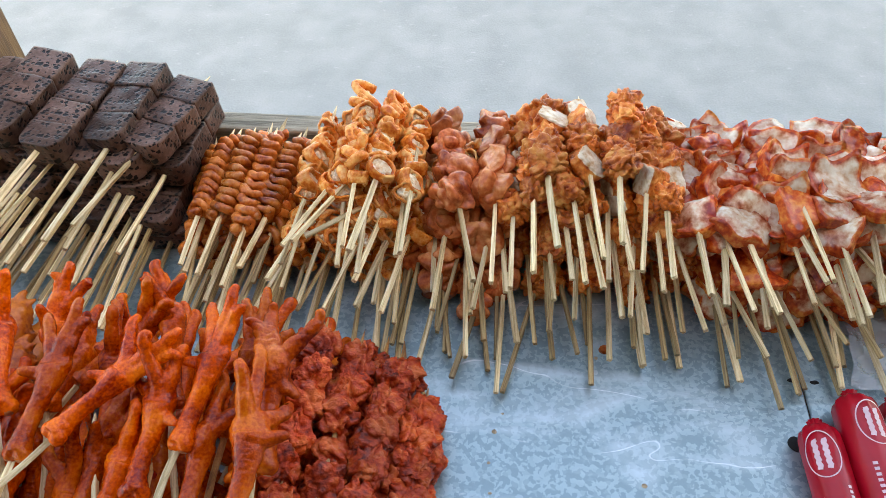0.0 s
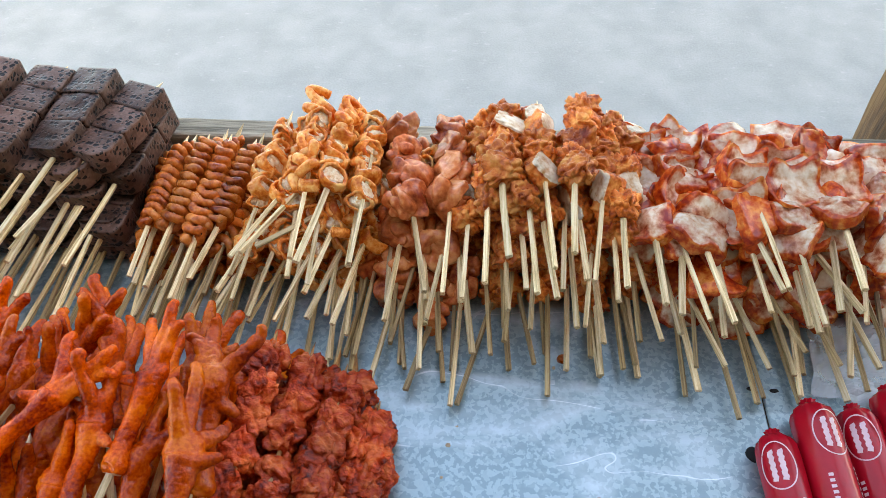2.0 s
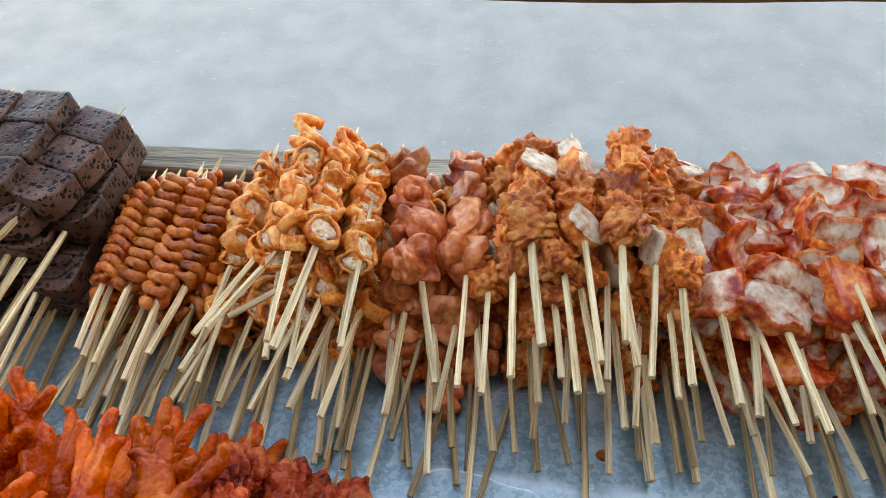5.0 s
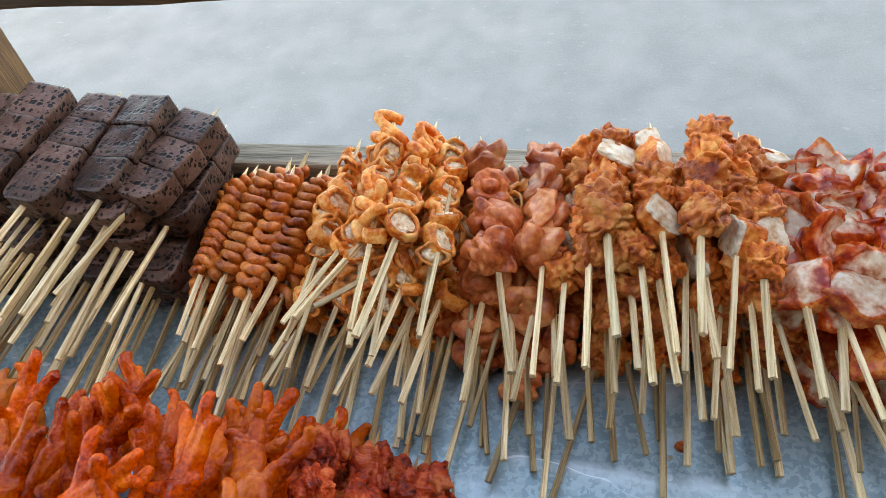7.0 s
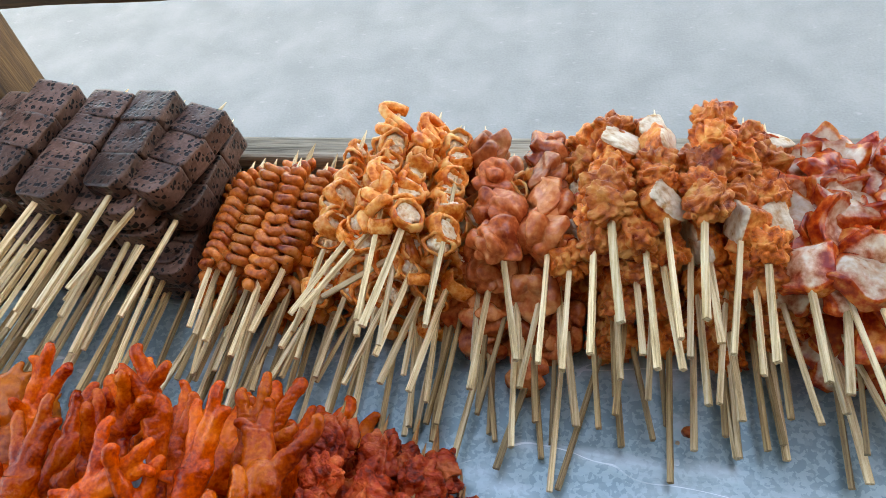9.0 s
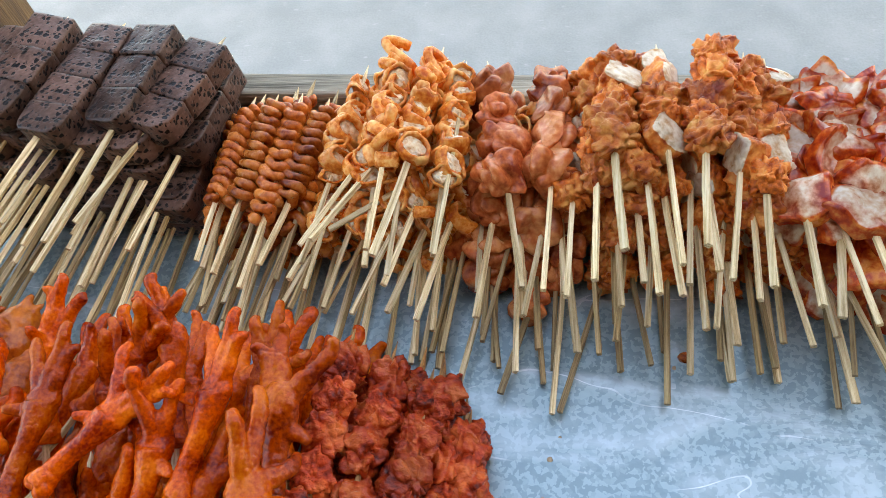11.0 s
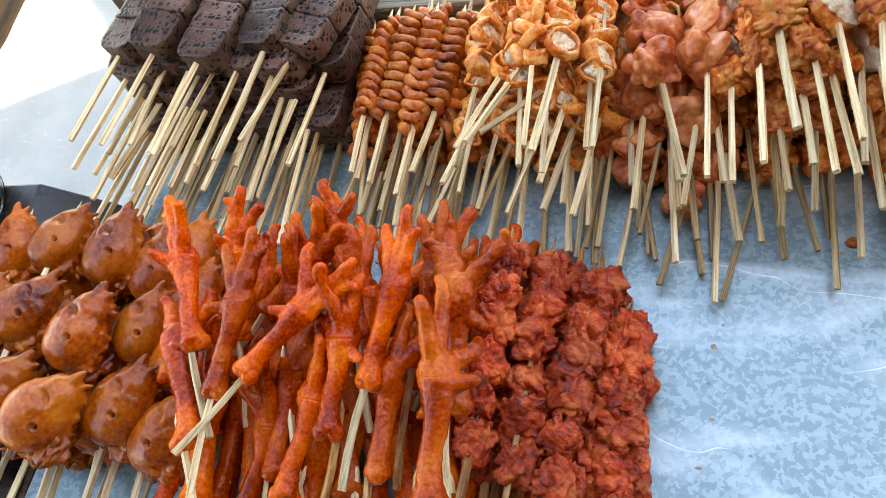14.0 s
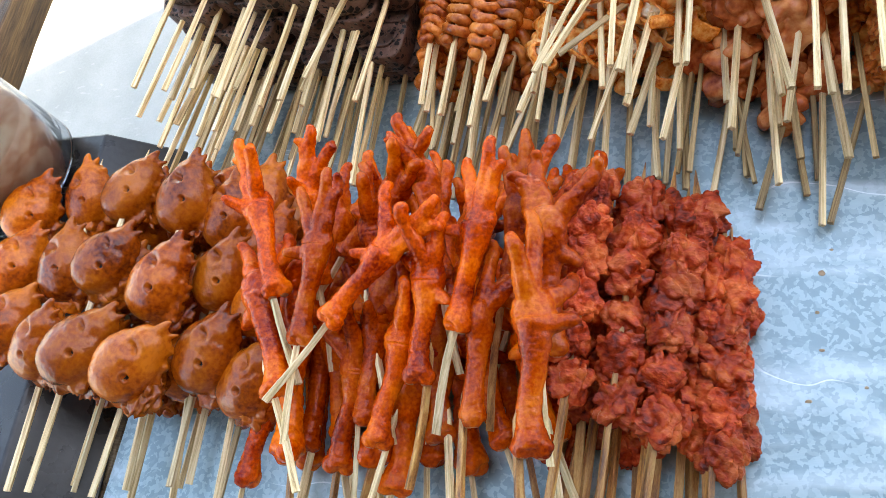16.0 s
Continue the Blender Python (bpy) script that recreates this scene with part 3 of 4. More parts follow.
def chunk_mesh(seed, white):
    r = random.Random(seed)
    bm = lump_bm((0.021, r.uniform(0.019, 0.025), 0.019) if white else (0.026, r.uniform(0.025, 0.032), r.uniform(0.020, 0.028)), 7.0 if white else 3.0, 0.07 if white else 0.18, 1.9, seed, 18, 0.06 if white else 0.26, 0.10 if white else 0.2, 0.03 if white else 0.06, 0.08)
    cut = Vector((r.uniform(-0.6, 0.1), r.uniform(-0.5, 0.5), 1)).normalized()
    if white:
        for v in bm.verts:
            over = v.co.dot(cut) - 0.0068
            if over > 0:
                v.co -= cut * over * 0.82
    share = [min(1, max(0, (v.co.dot(cut) - 0.0045) / 0.0018)) if white else 0 for v in bm.verts]
    return mask(bake("meat_chunk", bm, CRUST), share)


CHUNKS = [chunk_mesh(i, i % 3 == 0) for i in range(21)]


def sheet_mesh(seed):
    """A thick piece of skin with its fat, curled and folded."""
    r = random.Random(seed)
    bm = grid_cube(12)
    lx, ly, th = r.uniform(0.028, 0.040), r.uniform(0.030, 0.046), r.uniform(0.009, 0.015)
    c1, c2, ang = r.uniform(-24, 32), r.uniform(-26, 26), r.uniform(0, 3)
    off = Vector((seed * 3.3, seed * 1.7, 0))
    side = 1 if seed % 4 else -1
    share = []
    for v in bm.verts:
        p = v.co.copy()
        share.append((0.60 if p.z * side > 0.2 else 0.12) * min(1, max(0, (0.98 - max(abs(p.x), abs(p.y))) / 0.16)))
        k = (abs(p.x) ** 5 + abs(p.y) ** 5) ** (-1 / 5) * max(abs(p.x), abs(p.y)) if p.x or p.y else 1
        x, y = p.x * k * lx / 2, p.y * k * ly / 2
        edge = max(abs(p.x), abs(p.y))
        z = p.z * th / 2 * (1 - 0.35 * edge ** 4)
        x += 0.006 * noise.noise(Vector((x, y, 0)) * 60 + off)
        y += 0.006 * noise.noise(Vector((y, x, 5)) * 60 + off)
        q = x * math.cos(ang) + y * math.sin(ang)
        w = -x * math.sin(ang) + y * math.cos(ang)
        z += c1 * q * q + c2 * w * w * 0.6 + 0.006 * noise.noise(Vector((x, y, 0)) * 55 + off) + 0.0016 * noise.noise(Vector((x, y, z)) * 240 + off)
        v.co = (x, y, z)
    return mask(bake("skin_piece", bm, SKIN), share)


SHEETS = [sheet_mesh(i) for i in range(12)]


def barbecue_mesh(seed):
    return bake("meat_slice", lump_bm((0.031, 0.0265, 0.022), 2.6, 0.17, 1.5, seed + 40, 22, 0.30, 0.22, 0.06, 0.12), MEAT)


SLICES = [barbecue_mesh(i) for i in range(9)]


def foot_mesh(seed, angles=(-36, 0, 34), lengths=(0.048, 0.060, 0.049), leg=0.065, curl=(0.3, 0.3, 0.3), thumb=110):
    """A stewed foot along x: shank from 0, pad at leg, three toes ahead and one beside. curl: how far each toe bends up (+) or down (-)."""
    r = random.Random(seed)
    bm = bmesh.new()
    V = Vector
    pad = V((leg, 0, 0.002))
    shank = smooth_line([V((0, 0, 0)), V((leg * 0.35, 0.0015, 0)), V((leg * 0.7, -0.001, 0.002)), pad], 16)
    rad = [0.0092, 0.0098, 0.0086, 0.0076, 0.0071, 0.0069, 0.0068, 0.0068, 0.0069, 0.0072, 0.0078, 0.0086, 0.0094, 0.0102, 0.0110, 0.0112]
    tube_bm(bm, shank, rad, 16)
    bmesh.ops.create_uvsphere(bm, u_segments=16, v_segments=12, radius=1, matrix=Matrix.Translation(pad + V((0.003, 0, -0.001))) @ Matrix.Diagonal((0.0150, 0.0125, 0.0088, 1)))
    for a, length, c in zip(angles, lengths, curl):
        a = radians(a + r.uniform(-6, 6))
        dirv = V((math.cos(a), math.sin(a), 0))
        side = V((-dirv.y, dirv.x, 0)) * r.uniform(-0.005, 0.005)
        pts = smooth_line([pad, pad + dirv * length * 0.34 + V((0, 0, c * 0.010)), pad + dirv * length * 0.66 + side + V((0, 0, c * 0.024)),
                           pad + dirv * length * (0.9 - 0.1 * abs(c)) + side + V((0, 0, c * 0.034)), pad + dirv * length * (1.04 - 0.28 * abs(c)) + V((0, 0, c * 0.034 - 0.004 * abs(c) - 0.003))], 24)
        rr = [0.0068 * (1 - 0.48 * i / 23) * (1 + 0.08 * math.cos(i / 23 * 3.2 * math.tau)) for i in range(24)]
        rr[-1], rr[-2], rr[-3] = 0.0018, 0.0027, 0.0032
        tube_bm(bm, pts, rr, 12)
    a = radians(thumb)
    d = V((math.cos(a), math.sin(a), 0.2))
    pts = smooth_line([pad + V((-0.008, 0, 0)), pad + d * 0.012, pad + d * 0.024 + V((0.003, 0, 0.004))], 10)
    tube_bm(bm, pts, [0.0066, 0.0064, 0.0058, 0.0053, 0.0056, 0.0052, 0.0046, 0.004, 0.0032, 0.0018], 10)
    # knuckle at the cut end
    for y in (-0.0046, 0.0046):
        bmesh.ops.create_uvsphere(bm, u_segments=12, v_segments=8, radius=0.0068, matrix=Matrix.Translation((0.001, y, 0.0)))
    me = fuse("stewed_foot", bm, 0.0010, [FOOT, BONE], seed, 0.0003, 200, 3)
    # cross scales on the upper side, loose folds below the pad
    normals = [v.normal.copy() for v in me.vertices]
    for v, nv in zip(me.vertices, normals):
        c = v.co
        d = (c - pad).length if c.x > leg * 0.85 else leg - c.x
        k = max(0.0, nv.z) * (1 if c.x > leg * 0.3 else 0)
        w = abs(math.sin(d * math.pi / 0.0032 + 1.5 * noise.noise(c * 120)))
        fold = max(0.0, 0.3 - abs(noise.noise(Vector((c.x * 160, c.y * 60, c.z * 60 + seed * 3))))) / 0.3
        c += nv * (0.0003 * k * (w ** 0.5 - 0.7) - 0.0006 * fold * (0.3 + 0.7 * (1 - k)))
    return paint(me, lambda c, n: 1 if c.x < -0.0045 and n.x < -0.6 else 0)


LEGS = (0.066, 0.062, 0.058, 0.066, 0.064, 0.060)
FEET = [foot_mesh(0, (-26, -2, 27), (0.044, 0.058, 0.048), LEGS[0], (0.2, 0.35, 0.1), 118),
        foot_mesh(1, (-16, 4, 22), (0.040, 0.056, 0.044), LEGS[1], (0.6, 0.2, 0.8), -120),
        foot_mesh(2, (-40, -6, 32), (0.044, 0.055, 0.049), LEGS[2], (0.1, 0.4, 0.2), 140),
        foot_mesh(3, (-9, 2, 11), (0.040, 0.055, 0.044), LEGS[3], (0.9, 0.5, 0.2), 70),
        foot_mesh(4, (-30, 6, 22), (0.035, 0.058, 0.046), LEGS[4], (-0.4, 0.1, 0.4), -100),
        foot_mesh(5, (-16, 12, 36), (0.046, 0.053, 0.039), LEGS[5], (0.3, 0.8, -0.2), -135)]


def head_mesh(seed):
    """A glazed poultry head lying on its side: broad smooth crown, split beak, eye slit, ear hole, ragged neck edge."""
    r = random.Random(seed)
    bm = bmesh.new()
    V = Vector

    def ball(x, y, z, a, b, c, turn=0.0):
        bmesh.ops.create_uvsphere(bm, u_segments=20, v_segments=14, radius=1, matrix=pose(x, y, z, 0, 0, turn) @ Matrix.Diagonal((a, b, c, 1)))

    ball(-0.003, 0.001, 0, 0.0205, 0.0175, 0.0125, -20)
    ball(0.009, -0.004, -0.001, 0.0130, 0.0118, 0.0108, -30)
    ball(-0.008, 0.004, 0.0005, 0.0140, 0.0140, 0.0115)
    for tip, w in (((0.0275, -0.0105 + r.uniform(-0.002, 0.002), 0.001), 0.0052), ((0.0225, -0.0165, -0.002 + r.uniform(-0.002, 0.002)), 0.0042)):
        b = V(tip)
        root = V((0.011, -0.006, -0.002))
        tube_bm(bm, smooth_line([root, root.lerp(b, 0.55) + V((0, 0.001, 0.002)), b], 9), [w, w, w * 0.95, w * 0.85, w * 0.72, w * 0.6, w * 0.48, w * 0.36, w * 0.2], 10)
    # torn skin along the throat and the neck
    for k in range(9):
        u = k / 8
        p = V((0.014 - 0.034 * u, -0.0155 + 0.006 * abs(u - 0.5) + r.uniform(-0.001, 0.001), -0.004))
        q = p + V((r.uniform(-0.004, 0.004), -0.0035 + r.uniform(-0.002, 0.002), r.uniform(-0.003, 0.003)))
        tube_bm(bm, [p + V((0, 0.004, 0)), p, p.lerp(q, 0.6), q], [0.0036, 0.0032, 0.0022, 0.0010], 8)
    for k in range(6):
        a = 1.9 + 0.42 * k
        p = V((-0.003 + 0.018 * math.cos(a), 0.001 + 0.016 * math.sin(a), -0.006))
        ball(p.x, p.y, p.z, 0.0055 + r.uniform(0, 0.002), 0.0042, 0.0046, r.uniform(0, 180))
    me = fuse("glazed_head", bm, 0.0010, [HEAD, HOLE], seed, 0.0003, 120, 6)
    eye, ear = V((0.0085, -0.0035)), V((-0.0055, -0.0070))
    ca, sa = math.cos(0.75), math.sin(0.75)
    normals = [v.normal.copy() for v in me.vertices]
    for v, nv in zip(me.vertices, normals):
        c = v.co
        if c.z > 0.001:
            dx, dy = c.x - eye.x, c.y - eye.y
            e = math.hypot((dx * ca + dy * sa) / 0.0034, (dy * ca - dx * sa) / 0.0011)
            g = math.hypot(c.x - ear.x, c.y - ear.y) / 0.0013
            s = math.hypot(dx, dy) / 0.0056
            c.z += -0.0026 * math.exp(-e * e) - 0.0040 * math.exp(-g * g) + 0.0009 * math.exp(-(s - 1) ** 2 * 7) - 0.0008 * math.exp(-s * s)
            c.z += 0.0008 * math.exp(-(g - 1.9) ** 2 * 3)
        rim = max(0.0, 1 - abs(c.z + 0.005) / 0.006)
        c += nv * (0.0014 * rim * noise.noise(c * 330 + V((seed, 0, 0))))
    return paint(me, lambda c, n: 1 if c.z > 0.001 and math.hypot(c.x - ear.x, c.y - ear.y) < 0.0007 else 0)


HEADS = [head_mesh(i) for i in range(6)]
NECKS = [bake("neck_flesh", lump_bm((0.034, 0.030, 0.020), 2.4, 0.22, 2.0, i + 60, 16, 0.3, 0.3, 0.12), HEAD) for i in range(4)]


# ---- food: skewers ----
def skewer(kind, H, F, f0, pick, label, group, spin=None, stained=False):
    """One skewer from its handle end H to its far end F, the food from the share f0 of its length on."""
    H, F = Vector(H), Vector(F)
    L = (F - H).length
    root = put(kind + "_skewer", None, None, along(H, F, 0), label, "skewer", group)
    # most low sticks take the copy with the pile's shade in its colour
    st = pick.choice(STICKS_STAINED if stained else STICKS_SHADED if H.z < TRAY + 0.036 and pick.random() < 0.65 else STICKS)
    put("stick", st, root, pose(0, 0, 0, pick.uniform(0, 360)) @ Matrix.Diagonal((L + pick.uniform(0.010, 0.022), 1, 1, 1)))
    a, b = f0 * L, L
    n = b - a
    if kind == "blood_cube":
        k = max(2, round(n / 0.0318))
        roll = pick.uniform(-7, 7)
        w = n / k
        for i in range(k):
            put("blood_cube", pick.choice(BLOODS[0 if i == 0 else 1]), root,
                pose(a + (i + 0.5) * w, pick.uniform(-0.0012, 0.0012), pick.uniform(-0.0006, 0.0006), roll + pick.uniform(-2, 2), pick.uniform(-2, 2), pick.uniform(-1.5, 1.5)) @ Matrix.Diagonal((w / 0.0318, 1, 1, 1)))
    elif kind == "coiled_intestine":
        put("folded_casing", pick.choice(COILS), root, pose(a, 0, 0, pick.uniform(-50, 50)) @ Matrix.Diagonal((n / 0.098, pick.uniform(0.85, 1.1), pick.uniform(1, 1.2), 1)))
    elif kind == "stuffed_intestine":
        k = max(3, round(n / 0.0098))
        w = n / k
        for i in range(k):
            at = pose(a + (i + 0.5) * w, pick.uniform(-0.004, 0.004), pick.uniform(-0.002, 0.003), pick.uniform(-45, 45), pick.uniform(-68, -8), pick.uniform(-40, 40) + 90)
            s = pick.uniform(0.74, 1.05)
            if pick.random() < 0.06:
                put("casing_loop", pick.choice(CURLS), root, pose(a + (i + 0.1) * w, 0, 0, pick.uniform(-40, 40)))
            else:
                ring, fill = pick.choice(RINGS)
                o = put("casing_ring", ring, root, at @ Matrix.Diagonal((s, s, s, 1)))
                if pick.random() < 0.78:
                    put("filling", fill, o, None, "pale fatty filling")
    else:
        meshes, step, name, sc = {"gizzard": (GIZZARDS, 0.0270, "gizzard", 1.08), "meat_chunk": (CHUNKS, 0.0185, "meat_chunk", 1.0),
                                  "pork_skin": (SHEETS, 0.0150, "skin_piece", 1.0), "barbecue": (SLICES, 0.0235, "meat_slice", 1.0)}[kind]
        k = max(3, round(n / step))
        w = n / k
        for i in range(k):
            s = sc * pick.uniform(0.88, 1.12)
            if kind == "pork_skin":
                turn = (pick.uniform(-35, 35), pick.uniform(-55, 10), pick.uniform(-40, 40))
            elif kind == "meat_chunk":
                turn = (pick.uniform(-75, 75), pick.uniform(-55, 30), pick.uniform(-35, 35))
            elif kind == "barbecue":
                turn = (pick.uniform(-30, 30) + pick.choice((0, 0, 180)), pick.uniform(-28, 10), pick.uniform(-30, 30))
            else:
                turn = (pick.uniform(0, 360), pick.uniform(-15, 15), pick.uniform(-30, 30))
            put(name, pick.choice(meshes), root, pose(a + (i + 0.5) * w, pick.uniform(-0.004, 0.004), pick.uniform(-0.003, 0.003), *turn) @ Matrix.Diagonal((s, s, s, 1)))
    return root


def pile(kind, top, layers, label, group, seed, stained=False):
    """The upper skewers one by one, then the layers under them.
    top: rows of handle x, y, height, far x, y, height, share of bare stick. layers: (count, far x from, to, far y, far height, handle x from, to, handle y, handle height, bare share)."""
    pick = random.Random(seed)
    for hx, hy, hz, fx, fy, fz, f0 in top:
        skewer(kind, (hx, hy, TRAY + hz), (fx, fy - 0.008, TRAY + fz - 0.014), f0, pick, label, group, stained=stained)
    for n, x0, x1, fy, fz, h0, h1, hy, hz, f0 in layers:
        for i in range(n):
            u = (i + 0.5) / n
            j = lambda s: pick.uniform(-s, s)
            slope = -0.078 * (x0 + (x1 - x0) * u)
            skewer(kind, (h0 + (h1 - h0) * u + j(0.013), hy + slope + j(0.018), TRAY + hz + j(0.004)), (x0 + (x1 - x0) * u + j(0.004), fy + slope + j(0.008), TRAY + fz + j(0.003)), f0 + j(0.04), pick, label, group, stained=stained)


pile("blood_cube", [(-0.375, 0.452, 0.100, -0.325, 0.636, 0.128, 0.46), (-0.338, 0.440, 0.105, -0.292, 0.640, 0.133, 0.45), (-0.292, 0.430, 0.100, -0.246, 0.636, 0.123, 0.42),
                    (-0.243, 0.427, 0.090, -0.205, 0.633, 0.123, 0.50), (-0.227, 0.445, 0.088, -0.160, 0.620, 0.113, 0.48), (-0.199, 0.440, 0.060, -0.166, 0.630, 0.083, 0.48)],
     [(9, -0.345, -0.178, 0.606, 0.092, -0.39, -0.215, 0.425, 0.075, 0.45), (13, -0.345, -0.172, 0.608, 0.068, -0.40, -0.205, 0.410, 0.05, 0.48),
      (15, -0.345, -0.172, 0.608, 0.043, -0.405, -0.195, 0.385, 0.03, 0.48), (17, -0.34, -0.172, 0.608, 0.018, -0.40, -0.185, 0.365, 0.010, 0.52)],
     "dark brown porous blood curd cubes on a bamboo skewer", "blood curd skewers", 1)
pile("coiled_intestine", [(-0.152, 0.440, 0.045, -0.133, 0.585, 0.078, 0.36), (-0.133, 0.425, 0.05, -0.110, 0.583, 0.085, 0.38), (-0.110, 0.412, 0.05, -0.092, 0.582, 0.08, 0.34), (-0.100, 0.432, 0.05, -0.070, 0.580, 0.078, 0.36),
     (-0.145, 0.411, 0.030, -0.117, 0.597, 0.057, 0.47), (-0.146, 0.409, 0.030, -0.158, 0.600, 0.052, 0.40), (-0.116, 0.398, 0.030, -0.100, 0.596, 0.072, 0.49), (-0.109, 0.393, 0.020, -0.055, 0.592, 0.067, 0.41),
     (-0.160, 0.408, 0.012, -0.116, 0.597, 0.042, 0.36), (-0.094, 0.400, 0.020, -0.025, 0.590, 0.042, 0.32), (-0.134, 0.406, 0.015, -0.115, 0.597, 0.042, 0.43)],
     [(4, -0.140, -0.058, 0.585, 0.052, -0.165, -0.085, 0.415, 0.035, 0.40), (7, -0.142, -0.055, 0.585, 0.033, -0.178, -0.075, 0.390, 0.02, 0.42), (9, -0.142, -0.055, 0.585, 0.014, -0.178, -0.075, 0.375, 0.008, 0.44)],
     "tightly folded brown grilled intestine on a bamboo skewer", "folded intestine skewers", 2)
pile("stuffed_intestine", [(-0.055, 0.418, 0.092, 0.029, 0.586, 0.112, 0.37), (-0.048, 0.422, 0.092, 0.039, 0.585, 0.107, 0.33), (-0.006, 0.404, 0.105, -0.001, 0.588, 0.122, 0.40), (-0.000, 0.396, 0.110, 0.028, 0.586, 0.116, 0.47),
     (0.036, 0.402, 0.100, 0.047, 0.584, 0.106, 0.36), (-0.043, 0.443, 0.075, 0.139, 0.577, 0.092, 0.21), (-0.052, 0.403, 0.030, 0.012, 0.587, 0.062, 0.36), (-0.027, 0.393, 0.045, 0.037, 0.585, 0.067, 0.36),
     (-0.001, 0.400, 0.070, 0.047, 0.584, 0.087, 0.31), (-0.001, 0.391, 0.050, 0.061, 0.583, 0.067, 0.37), (0.019, 0.385, 0.050, 0.070, 0.583, 0.067, 0.42), (-0.062, 0.410, 0.050, -0.044, 0.591, 0.067, 0.34),
     (-0.075, 0.419, 0.050, -0.018, 0.589, 0.056, 0.26)],
     [(4, -0.045, 0.045, 0.580, 0.080, -0.06, 0.03, 0.42, 0.07, 0.42), (5, -0.045, 0.045, 0.580, 0.046, -0.075, 0.04, 0.39, 0.035, 0.40), (9, -0.045, 0.045, 0.580, 0.018, -0.07, 0.045, 0.372, 0.010, 0.42)],
     "orange sliced stuffed intestine rings on a bamboo skewer", "stuffed intestine skewers", 3)
pile("gizzard", [(0.090, 0.387, 0.085, 0.066, 0.583, 0.102, 0.40), (0.103, 0.385, 0.085, 0.115, 0.579, 0.102, 0.45), (0.059, 0.384, 0.055, 0.082, 0.582, 0.072, 0.40), (0.062, 0.377, 0.035, 0.102, 0.580, 0.052, 0.46),
     (0.072, 0.369, 0.012, 0.048, 0.584, 0.037, 0.47), (0.084, 0.357, 0.030, 0.094, 0.581, 0.052, 0.51), (0.090, 0.388, 0.050, 0.124, 0.578, 0.067, 0.34), (0.107, 0.336, 0.012, 0.129, 0.578, 0.032, 0.41),
     (0.099, 0.379, 0.020, 0.095, 0.581, 0.034, 0.33), (0.073, 0.351, 0.010, 0.141, 0.577, 0.026, 0.27), (0.025, 0.380, 0.014, 0.057, 0.584, 0.037, 0.40), (0.033, 0.378, 0.018, 0.064, 0.583, 0.042, 0.42),
     (0.044, 0.351, 0.012, 0.088, 0.581, 0.032, 0.36)],
     [(3, 0.058, 0.118, 0.575, 0.055, 0.06, 0.125, 0.41, 0.045, 0.36), (3, 0.058, 0.125, 0.575, 0.034, 0.06, 0.13, 0.40, 0.025, 0.36), (3, 0.058, 0.125, 0.575, 0.014, 0.055, 0.13, 0.38, 0.008, 0.38)],
     "glossy brown folded gizzards on a bamboo skewer", "gizzard skewers", 4)
pile("meat_chunk", [(0.117, 0.380, 0.085, 0.137, 0.577, 0.091, 0.41), (0.133, 0.382, 0.100, 0.144, 0.577, 0.106, 0.40), (0.150, 0.393, 0.115, 0.157, 0.576, 0.121, 0.46), (0.181, 0.382, 0.115, 0.187, 0.573, 0.121, 0.52),
     (0.195, 0.391, 0.120, 0.223, 0.571, 0.126, 0.44), (0.169, 0.372, 0.100, 0.169, 0.575, 0.106, 0.44), (0.192, 0.394, 0.075, 0.218, 0.571, 0.091, 0.52), (0.209, 0.378, 0.105, 0.246, 0.569, 0.111, 0.48),
     (0.232, 0.376, 0.100, 0.262, 0.568, 0.106, 0.39), (0.186, 0.383, 0.080, 0.184, 0.574, 0.097, 0.42)],
     [(3, 0.145, 0.27, 0.568, 0.085, 0.15, 0.25, 0.415, 0.075, 0.38), (4, 0.14, 0.28, 0.568, 0.050, 0.135, 0.26, 0.40, 0.035, 0.36)],
     "orange and pale meat chunks on a bamboo skewer", "meat chunk skewers", 5)
pile("meat_chunk", [(0.201, 0.371, 0.060, 0.216, 0.568, 0.066, 0.43), (0.207, 0.372, 0.060, 0.247, 0.566, 0.066, 0.47), (0.152, 0.388, 0.060, 0.159, 0.573, 0.066, 0.29), (0.149, 0.377, 0.035, 0.176, 0.571, 0.052, 0.38),
     (0.139, 0.374, 0.022, 0.141, 0.574, 0.042, 0.49), (0.173, 0.370, 0.014, 0.154, 0.573, 0.042, 0.50), (0.181, 0.344, 0.010, 0.204, 0.569, 0.036, 0.52), (0.197, 0.363, 0.015, 0.220, 0.568, 0.037, 0.44),
     (0.215, 0.368, 0.025, 0.239, 0.566, 0.042, 0.34), (0.224, 0.360, 0.012, 0.232, 0.567, 0.034, 0.46), (0.241, 0.364, 0.014, 0.253, 0.565, 0.042, 0.49), (0.251, 0.368, 0.014, 0.248, 0.566, 0.042, 0.47),
     (0.112, 0.339, 0.008, 0.186, 0.570, 0.032, 0.43)],
     [(4, 0.14, 0.28, 0.568, 0.020, 0.135, 0.27, 0.39, 0.010, 0.38)],
     "orange and pale meat chunks on a bamboo skewer", "meat chunk skewers", 8)
